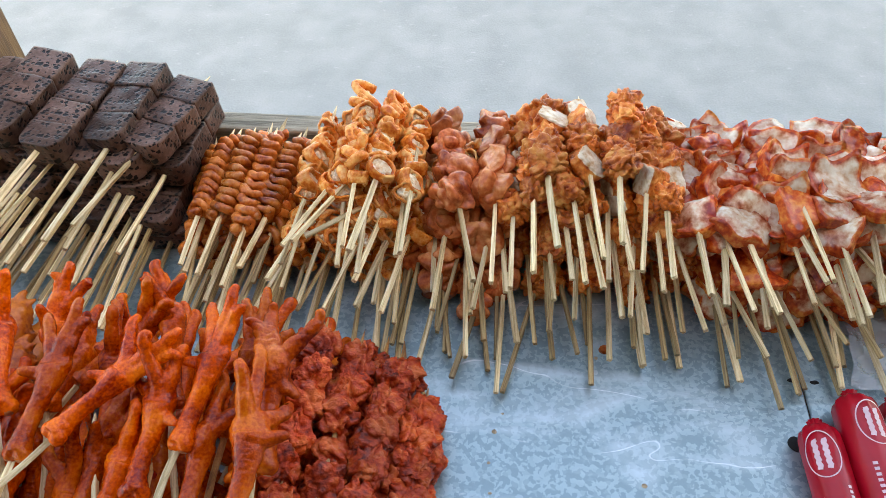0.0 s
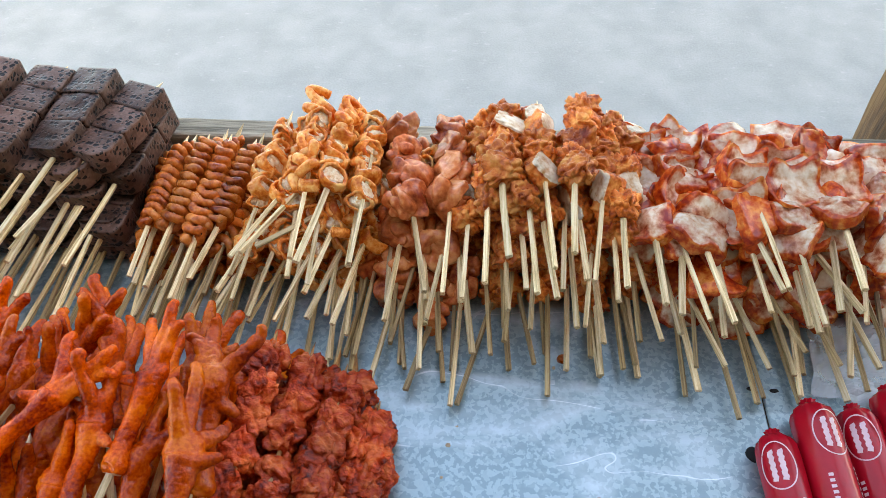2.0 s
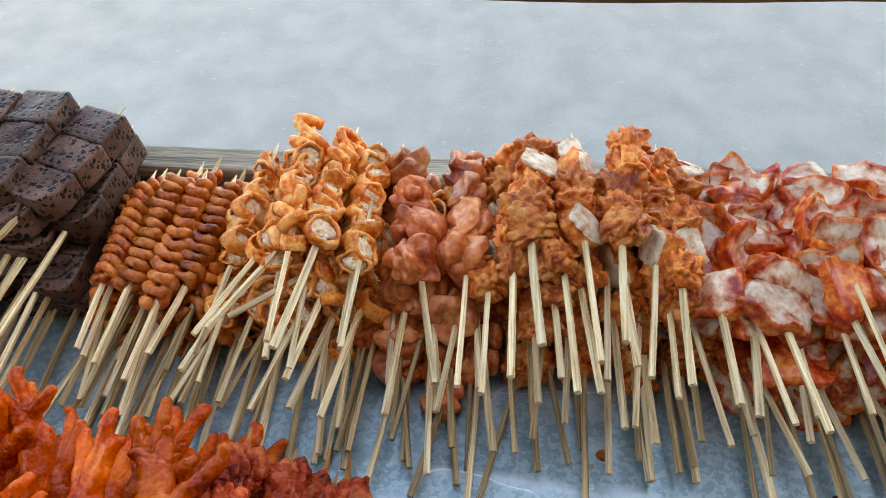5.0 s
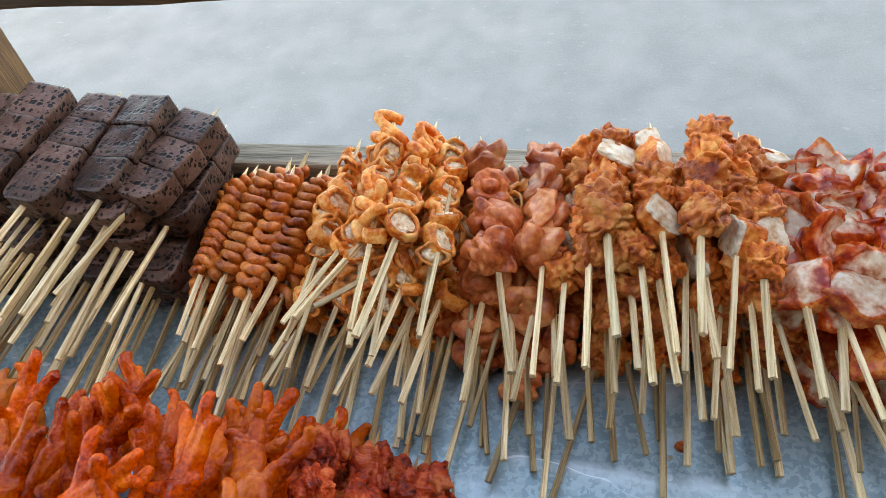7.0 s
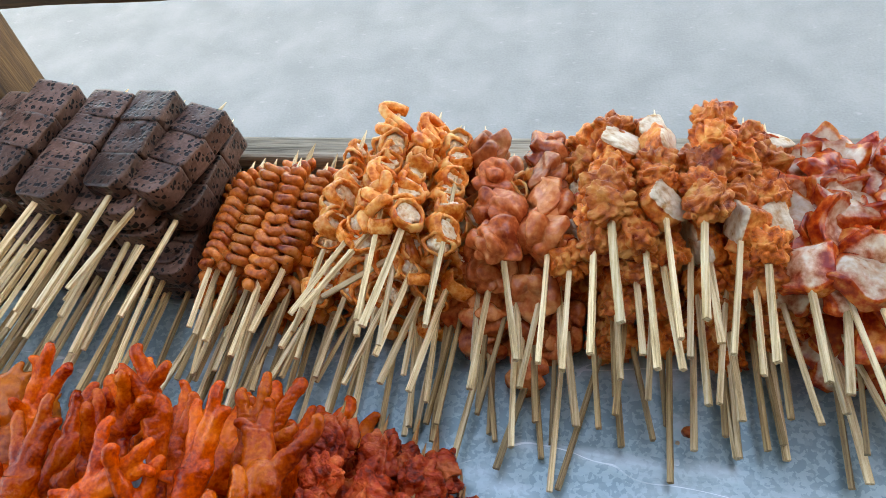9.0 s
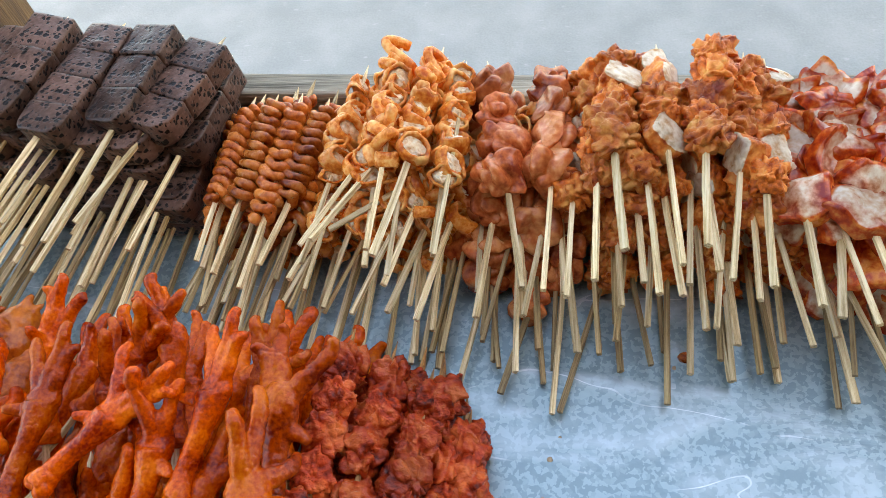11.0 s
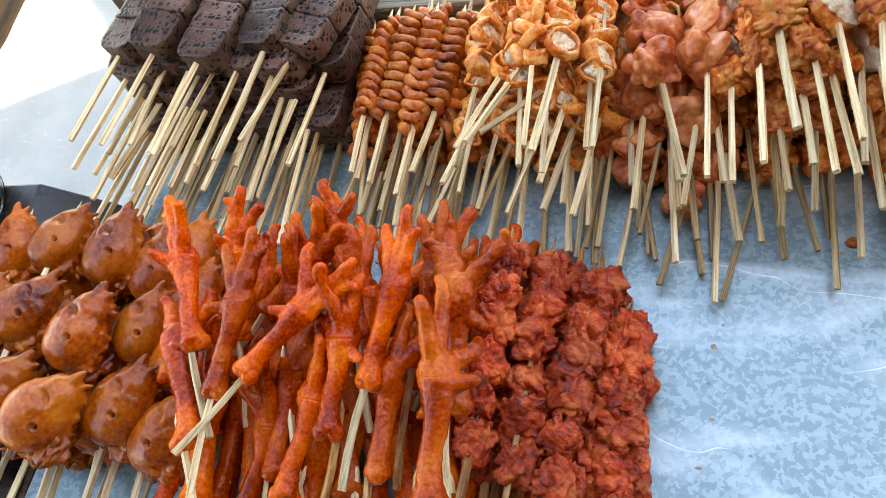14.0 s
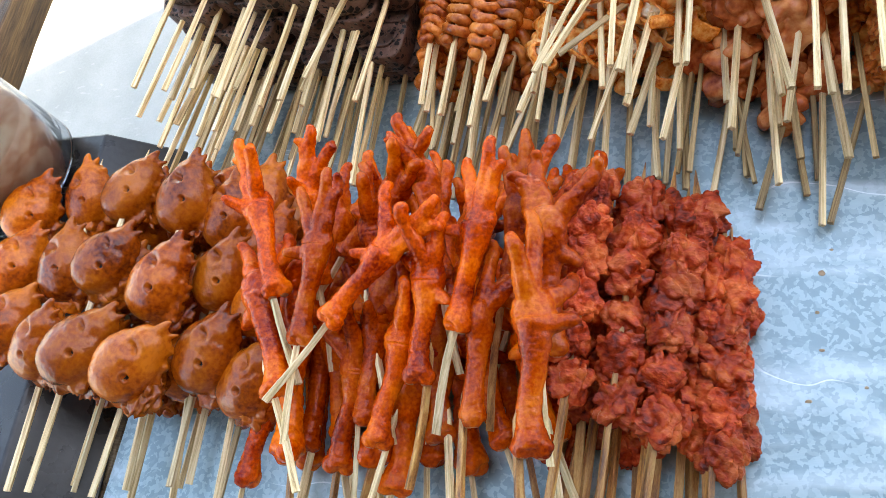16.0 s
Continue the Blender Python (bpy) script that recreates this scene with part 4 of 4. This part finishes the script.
pile("pork_skin", [(0.261, 0.372, 0.085, 0.272, 0.559, 0.091, 0.40), (0.262, 0.362, 0.055, 0.253, 0.560, 0.077, 0.44), (0.274, 0.370, 0.075, 0.307, 0.556, 0.092, 0.41), (0.279, 0.371, 0.050, 0.281, 0.558, 0.072, 0.44),
     (0.293, 0.365, 0.075, 0.284, 0.558, 0.092, 0.36), (0.305, 0.355, 0.085, 0.299, 0.557, 0.102, 0.38), (0.308, 0.364, 0.055, 0.334, 0.554, 0.072, 0.25), (0.313, 0.355, 0.030, 0.264, 0.559, 0.057, 0.44),
     (0.295, 0.345, 0.012, 0.302, 0.556, 0.032, 0.39), (0.320, 0.322, 0.010, 0.320, 0.555, 0.042, 0.46), (0.345, 0.352, 0.030, 0.309, 0.556, 0.057, 0.48), (0.342, 0.338, 0.012, 0.339, 0.554, 0.032, 0.42),
     (0.343, 0.372, 0.100, 0.348, 0.553, 0.106, 0.40), (0.344, 0.378, 0.090, 0.332, 0.554, 0.096, 0.34)],
     [(3, 0.29, 0.49, 0.560, 0.072, 0.28, 0.44, 0.40, 0.065, 0.38), (4, 0.29, 0.50, 0.560, 0.044, 0.28, 0.46, 0.39, 0.030, 0.36)],
     "glossy red pork skin and fat pieces on a bamboo skewer", "pork skin skewers", 6)
pile("pork_skin", [(0.338, 0.371, 0.075, 0.347, 0.553, 0.092, 0.34), (0.363, 0.348, 0.090, 0.382, 0.550, 0.107, 0.38), (0.370, 0.368, 0.060, 0.400, 0.549, 0.066, 0.32), (0.370, 0.339, 0.012, 0.404, 0.548, 0.042, 0.50),
     (0.374, 0.363, 0.035, 0.330, 0.554, 0.052, 0.34), (0.384, 0.367, 0.080, 0.420, 0.547, 0.097, 0.38), (0.406, 0.373, 0.070, 0.347, 0.553, 0.092, 0.36), (0.394, 0.370, 0.100, 0.421, 0.547, 0.106, 0.42),
     (0.398, 0.354, 0.030, 0.377, 0.551, 0.047, 0.28), (0.403, 0.334, 0.012, 0.399, 0.549, 0.037, 0.36), (0.426, 0.351, 0.030, 0.399, 0.549, 0.057, 0.42), (0.402, 0.344, 0.030, 0.470, 0.543, 0.062, 0.52),
     (0.436, 0.347, 0.030, 0.441, 0.546, 0.062, 0.47)],
     [(2, 0.45, 0.49, 0.553, 0.090, 0.42, 0.45, 0.36, 0.085, 0.38), (6, 0.29, 0.50, 0.560, 0.016, 0.28, 0.47, 0.375, 0.008, 0.38)],
     "glossy red pork skin and fat pieces on a bamboo skewer", "pork skin skewers", 9)
pile("barbecue", [(-0.046, 0.145, 0.068, -0.021, 0.368, 0.072, 0.33), (-0.022, 0.138, 0.064, 0.006, 0.362, 0.064, 0.31), (-0.002, 0.132, 0.064, 0.031, 0.346, 0.062, 0.31), (0.030, 0.128, 0.046, 0.054, 0.326, 0.040, 0.29)],
     [(4, -0.030, 0.050, 0.346, 0.034, -0.06, 0.035, 0.130, 0.035, 0.36), (4, -0.030, 0.020, 0.352, 0.014, -0.06, 0.01, 0.120, 0.012, 0.36), (3, 0.025, 0.052, 0.328, 0.014, 0.01, 0.045, 0.125, 0.012, 0.38), (8, -0.030, 0.045, 0.30, 0.020, -0.07, 0.04, 0.105, 0.02, 0.60)],
     "dark red grilled barbecue meat on a stained bamboo skewer", "barbecue skewers", 7, True)


def foot_skewer(leg_end, pad, which, spin, pick, handle=0.06, size=1.0):
    """A foot from its cut end to its pad, pierced by a stick that stands out behind."""
    A, B = Vector(leg_end), Vector(pad)
    m = along(A, B, spin)
    root = put("chicken_foot_skewer", None, None, m, "orange-red stewed chicken foot on a bamboo skewer", "skewer", "chicken foot skewers")
    s = (B - A).length / LEGS[which]
    s = min(max(s, 0.85), 1.3) * size
    put("stewed_foot", FEET[which], root, Matrix.Diagonal((s, s, s, 1)))
    put("stick", pick.choice(STICKS if pick.random() < 0.6 else STICKS_STAINED), root, pose(-handle, 0, -0.003, 40, 0, pick.uniform(-5, 5)) @ Matrix.Diagonal((handle + 0.02, 1, 1, 1)))


pick = random.Random(31)
for lx, ly, lz, px, py, pz, which, spin in [
        (-0.208, 0.274, 0.100, -0.230, 0.329, 0.105, 3, 20), (-0.201, 0.215, 0.090, -0.223, 0.274, 0.095, 5, 190), (-0.197, 0.293, 0.070, -0.203, 0.337, 0.088, 3, 60),
        (-0.186, 0.243, 0.100, -0.182, 0.281, 0.105, 0, 0), (-0.164, 0.252, 0.108, -0.135, 0.286, 0.112, 2, 0), (-0.176, 0.306, 0.078, -0.148, 0.330, 0.092, 1, 20),
        (-0.109, 0.288, 0.080, -0.114, 0.329, 0.095, 3, -40), (-0.113, 0.223, 0.090, -0.109, 0.275, 0.100, 5, 10), (-0.090, 0.250, 0.098, -0.077, 0.304, 0.110, 0, -20),
        (-0.040, 0.238, 0.092, -0.040, 0.294, 0.110, 2, 160)]:
    foot_skewer((lx, ly, TRAY + lz), (px, py, TRAY + pz), which, spin, pick)
for lx, ly, lz, px, py, pz, which, spin in [
        (-0.043, 0.183, 0.110, -0.042, 0.244, 0.120, 4, 10), (-0.082, 0.201, 0.085, -0.081, 0.250, 0.092, 1, 120), (-0.138, 0.189, 0.080, -0.128, 0.243, 0.086, 4, 40),
        (-0.173, 0.178, 0.055, -0.164, 0.233, 0.065, 5, 30), (-0.152, 0.203, 0.070, -0.151, 0.256, 0.078, 3, 80), (-0.242, 0.168, 0.045, -0.233, 0.227, 0.052, 0, 90),
        (-0.139, 0.168, 0.048, -0.130, 0.225, 0.058, 2, 200), (-0.146, 0.263, 0.078, -0.154, 0.310, 0.086, 1, 40), (-0.071, 0.273, 0.070, -0.062, 0.323, 0.083, 4, -20)]:
    foot_skewer((lx, ly, TRAY + lz), (px, py, TRAY + pz), which, spin, pick, 0.075)
for z, n in ((0.014, 7), (0.036, 6), (0.056, 4)):
    for i in range(n):
        x = -0.215 + 0.168 * i / (n - 1) + pick.uniform(-0.008, 0.008)
        for y0 in (0.196, 0.276):
            foot_skewer((x, y0 + pick.uniform(-0.016, 0.012), TRAY + z), (x + pick.uniform(-0.022, 0.022), y0 + 0.058, TRAY + z + pick.uniform(0, 0.008)), pick.randrange(6), pick.uniform(-180, 180), pick, 0.08 if y0 < 0.25 else 0.03)


def head_skewer(places, pick):
    """Three heads threaded on one stick; places from the far one to the handle end."""
    pts = [Vector((x, y, TRAY + z)) for x, y, z in places]
    root = put("poultry_head_skewer", None, None, along(pts[-1], pts[0]), "glazed amber-brown poultry heads on a bamboo skewer", "skewer", "poultry head skewers")
    inv = root.matrix_basis.inverted()
    L = (pts[0] - pts[-1]).length
    put("stick", pick.choice(STICKS), root, pose(0, 0, 0, pick.uniform(0, 90)) @ Matrix.Diagonal((L + 0.038, 1, 1, 1)))
    for p in pts[:-1]:
        q = inv @ p
        s = pick.uniform(1.20, 1.36)
        put("glazed_head", pick.choice(HEADS), root, Matrix.Translation(q) @ pose(0, 0, 0.003, pick.uniform(-14, 20), pick.uniform(-24, 2), pick.uniform(-26, 10)) @ Matrix.Diagonal((s, s, s, 1)))
        put("neck_flesh", pick.choice(NECKS), root, Matrix.Translation(q) @ pose(-0.016, -0.006, -0.012, pick.uniform(0, 360), 0, pick.uniform(-40, 40)), "ragged dark neck flesh")


for places in (((-0.476, 0.368, 0.07), (-0.466, 0.318, 0.075), (-0.452, 0.267, 0.08), (-0.458, 0.160, 0.07)), ((-0.430, 0.380, 0.06), (-0.415, 0.313, 0.075), (-0.405, 0.249, 0.085), (-0.412, 0.150, 0.07)),
               ((-0.381, 0.380, 0.065), (-0.371, 0.313, 0.08), (-0.362, 0.245, 0.09), (-0.388, 0.150, 0.075)), ((-0.327, 0.368, 0.065), (-0.317, 0.294, 0.08), (-0.314, 0.233, 0.09), (-0.339, 0.150, 0.07)),
               ((-0.296, 0.358, 0.05), (-0.282, 0.305, 0.06), (-0.272, 0.245, 0.07), (-0.288, 0.160, 0.06)), ((-0.262, 0.332, 0.04), (-0.251, 0.283, 0.05), (-0.242, 0.229, 0.06), (-0.251, 0.145, 0.06))):
    head_skewer(places, pick)
for z in (0.014, 0.040):
    for i in range(4):
        x = -0.385 + 0.038 * i
        head_skewer([(x + pick.uniform(-0.006, 0.006), y + pick.uniform(-0.006, 0.006), z + pick.uniform(-0.003, 0.003)) for y in (0.372, 0.31, 0.25)] + [(x - 0.01 + pick.uniform(-0.02, 0.02), 0.15 + pick.uniform(-0.015, 0.015), z)], pick)


# ---- sausages in red film ----
def sausage(x0, y0, x1, y1, r, seed, z=0.0, mark=True):
    A, B = Vector((x0, y0, TRAY + r + z)), Vector((x1, y1, TRAY + r + z))
    L = (B - A).length
    bm = bmesh.new()
    us = [0, 0.003, 0.0055, 0.009, 0.014, 0.022, 0.040] + [L * k / 8 for k in range(3, 6)] + [L - 0.045, L - 0.03, L - 0.02, L - 0.012, L - 0.006, L]
    rs = [0.34, 0.26, 0.56, 0.80, 0.93, 0.99, 1.0] + [1.0] * 3 + [1.0, 0.98, 0.9, 0.66, 0.30, 0.18]
    pts = [Vector((u, 0, 0)) for u in us]
    tube_bm(bm, pts, [q * r for q in rs], 32)
    for v in bm.verts:
        k = max(0.0, 1 - v.co.x / 0.028)
        a = math.atan2(v.co.z, v.co.y)
        s = 1 + k * 0.16 * math.sin(a * 9 + seed) + 0.02 * noise.noise((v.co.x * 60, math.cos(a) * 2, math.sin(a) * 2 + seed))
        v.co.y *= s
        v.co.z *= s
    root = put("sausage", None, None, along(A, B, 0), "bright red film-wrapped sausage with pale printing", "sausage", "wrapped sausages")
    part("film", bm, RED_FILM, root, smooth=True)
    if not mark:
        return root

    def wrap(name, outline, x, ang, label):
        """A flat print bent round the film. outline: closed strips of (along, across) metres."""
        b2 = bmesh.new()
        for strip in outline:
            vs = [b2.verts.new((x + u, math.sin(ang + w / r) * (r * 1.022), math.cos(ang + w / r) * (r * 1.022))) for u, w in strip]
            n = len(vs) // 2
            for i in range(n - 1):
                b2.faces.new((vs[i], vs[i + 1], vs[2 * n - 2 - i], vs[2 * n - 1 - i]))
        part(name, b2, PRINT, root, label)

    def band(pts, w):
        left, right = [], []
        for i, p in enumerate(pts):
            q0, q1 = pts[max(i - 1, 0)], pts[min(i + 1, len(pts) - 1)]
            d = Vector((q1[0] - q0[0], q1[1] - q0[1])).normalized()
            left.append((p[0] - d.y * w / 2, p[1] + d.x * w / 2))
            right.append((p[0] + d.y * w / 2, p[1] - d.x * w / 2))
        return left + right[::-1]

    oval = [(0.017 * math.cos(t), 0.0115 * math.sin(t)) for t in (i * math.tau / 32 for i in range(33))]
    a0 = 0.15 if seed % 2 else -0.5
    wrap("oval_outline", [band(oval, 0.0009)], 0.032, a0, "pale oval print outline")
    for w in (-0.0035, 0.003):
        wave = [(-0.011 + 0.022 * k / 16, w + 0.0005 * math.sin(k * 1.9)) for k in range(17)]
        wrap("print_bar", [band(wave, 0.0036)], 0.032, a0, "pale rounded print bar")
    wrap("small_print", [band([(0.004 * j, 0), (0.004 * j + 0.0022, 0)], 0.003) for j in range(7)], 0.062, a0 - 0.55, "row of small pale print")
    wrap("small_print", [band([(0.0035 * j, 0), (0.0035 * j + 0.002, 0)], 0.0022) for j in range(8)], 0.055, a0 + 0.75, "row of small pale print")
    return root


sausage(0.369, 0.330, 0.360, 0.200, 0.0158, 1, 0.004)
sausage(0.338, 0.309, 0.330, 0.184, 0.0150, 2)
sausage(0.402, 0.328, 0.392, 0.200, 0.0152, 4)
sausage(0.432, 0.342, 0.422, 0.210, 0.0155, 3, 0.002)

# crumpled clear film behind the sausages
bm = bmesh.new()
bmesh.ops.create_grid(bm, x_segments=44, y_segments=36, size=1)
for v in bm.verts:
    x, y = v.co.x * 0.062, v.co.y * 0.046
    q = Vector((x * 34, y * 34, 0))
    crease = 1 - abs(noise.noise(q)) * 2.2
    v.co = Vector((x + 0.010 * noise.noise(q * 0.4 + Vector((5, 0, 0))), y + 0.010 * noise.noise(q * 0.4), 0.003 + 0.007 * max(0, crease) + 0.003 * abs(noise.noise(q * 2.3))))
film = put("plastic_film", bake("plastic_film", bm, FILM, False), None, pose(0.455, 0.372, TRAY, 0, 0, -18), "crumpled clear plastic film lying on the steel", "film")
film.modifiers.new("thickness", "SOLIDIFY").thickness = 0.0003

# ---- sauce jar and black tub at the table's end ----
crate = put("black_crate", None, None, pose(-0.515, 0.29, TRAY - 0.005), "upturned black plastic crate beside the steel top", "crate")
bm = bmesh.new()
rings = [[bm.verts.new(p) for p in ((-h, -0.17 - s, z), (h2, -0.17 - s, z), (h2, 0.166 + s * 0.3, z), (-h, 0.172 + s * 0.3, z))] for h, h2, s, z in ((0.105, 0.112, 0.014, 0.0), (0.088, 0.060, 0.0, 0.049))]
bm.faces.new(rings[0][::-1])
bm.faces.new(rings[1])
for k in range(4):
    bm.faces.new((rings[0][k], rings[0][(k + 1) % 4], rings[1][(k + 1) % 4], rings[1][k]))
bmesh.ops.bevel(bm, geom=bm.edges[:], offset=0.002, segments=2, affect="EDGES", profile=0.5)
part("shell", bm, BLACK, crate)
for y in (-0.11, 0.0, 0.11):
    part("rib", box_bm(0.13, 0.006, 0.003, 0.001, 1, (-0.014, y, 0.0504)), BLACK, crate)

jar = put("sauce_jar", None, None, pose(-0.540, 0.418, TRAY + 0.0445) @ Matrix.Diagonal((1.42, 1.42, 0.86, 1)), "clear plastic jar of cloudy red vinegar sauce", "jar")
bm = bmesh.new()
prof = [(0.0, 0.001), (0.040, 0.001), (0.044, 0.006), (0.045, 0.10), (0.042, 0.112), (0.042, 0.130), (0.040, 0.131), (0.0395, 0.112), (0.0425, 0.10), (0.042, 0.008), (0.038, 0.004), (0.0, 0.004)]


def turned(profile, segs=40):
    b = bmesh.new()
    rings = [[b.verts.new((math.cos(k * math.tau / segs) * max(q, 0.0001), math.sin(k * math.tau / segs) * max(q, 0.0001), z)) for k in range(segs)] for q, z in profile]
    for r0, r1 in zip(rings, rings[1:]):
        for k in range(segs):
            b.faces.new((r0[k], r0[(k + 1) % segs], r1[(k + 1) % segs], r1[k]))
    bmesh.ops.recalc_face_normals(b, faces=b.faces[:])
    return b


bm.free()
wall = part("wall", turned(prof), CLEAR, jar, "clear plastic wall", True)
wall.visible_shadow = False
part("sauce", turned([(0.0, 0.006), (0.041, 0.006), (0.0415, 0.068), (0.040, 0.070), (0.0, 0.070)]), SAUCE, jar, "cloudy red-brown sauce", True)
part("lid", turned([(0.0, 0.134), (0.040, 0.134), (0.044, 0.131), (0.0445, 0.116), (0.0435, 0.116), (0.043, 0.130), (0.0, 0.132)]), LID, jar, "white plastic lid", True)
flat_spot("punched_hole", 0.3275, 0.2985, 0.0068, 0.0066, HOLE, "dark round hole punched in the steel sheet", "hole", 1)
for x, y, rx, ry, s in ((0.340, 0.353, 0.0035, 0.0020, 2), (0.3575, 0.351, 0.0035, 0.0018, 3)):
    flat_spot("nail_hole", x, y, rx, ry, HOLE, "small dark nail hole beside the seam", "hole", s)
spots = random.Random(5)
for x, y, r in ((0.21, 0.267, 0.0030), (0.105, 0.31, 0.0028), (0.10, 0.285, 0.0018), (0.10, 0.262, 0.0022), (0.19, 0.375, 0.0022), (0.185, 0.366, 0.0018), (0.112, 0.325, 0.0016), (0.12, 0.24, 0.0016), (0.09, 0.232, 0.0026), (0.25, 0.25, 0.0012)):
    flat_spot("grease_spot", x, y, r * 0.7, r * 0.7 * spots.uniform(0.6, 1), RUST, "small dried brown grease spot on steel", "spot", spots.uniform(0, 50), 0.0002)
flat_spot("food_crumb", 0.198, 0.382, 0.0048, 0.0036, CRUST, "small orange food crumb on the steel", "crumb", 6, 0.004)
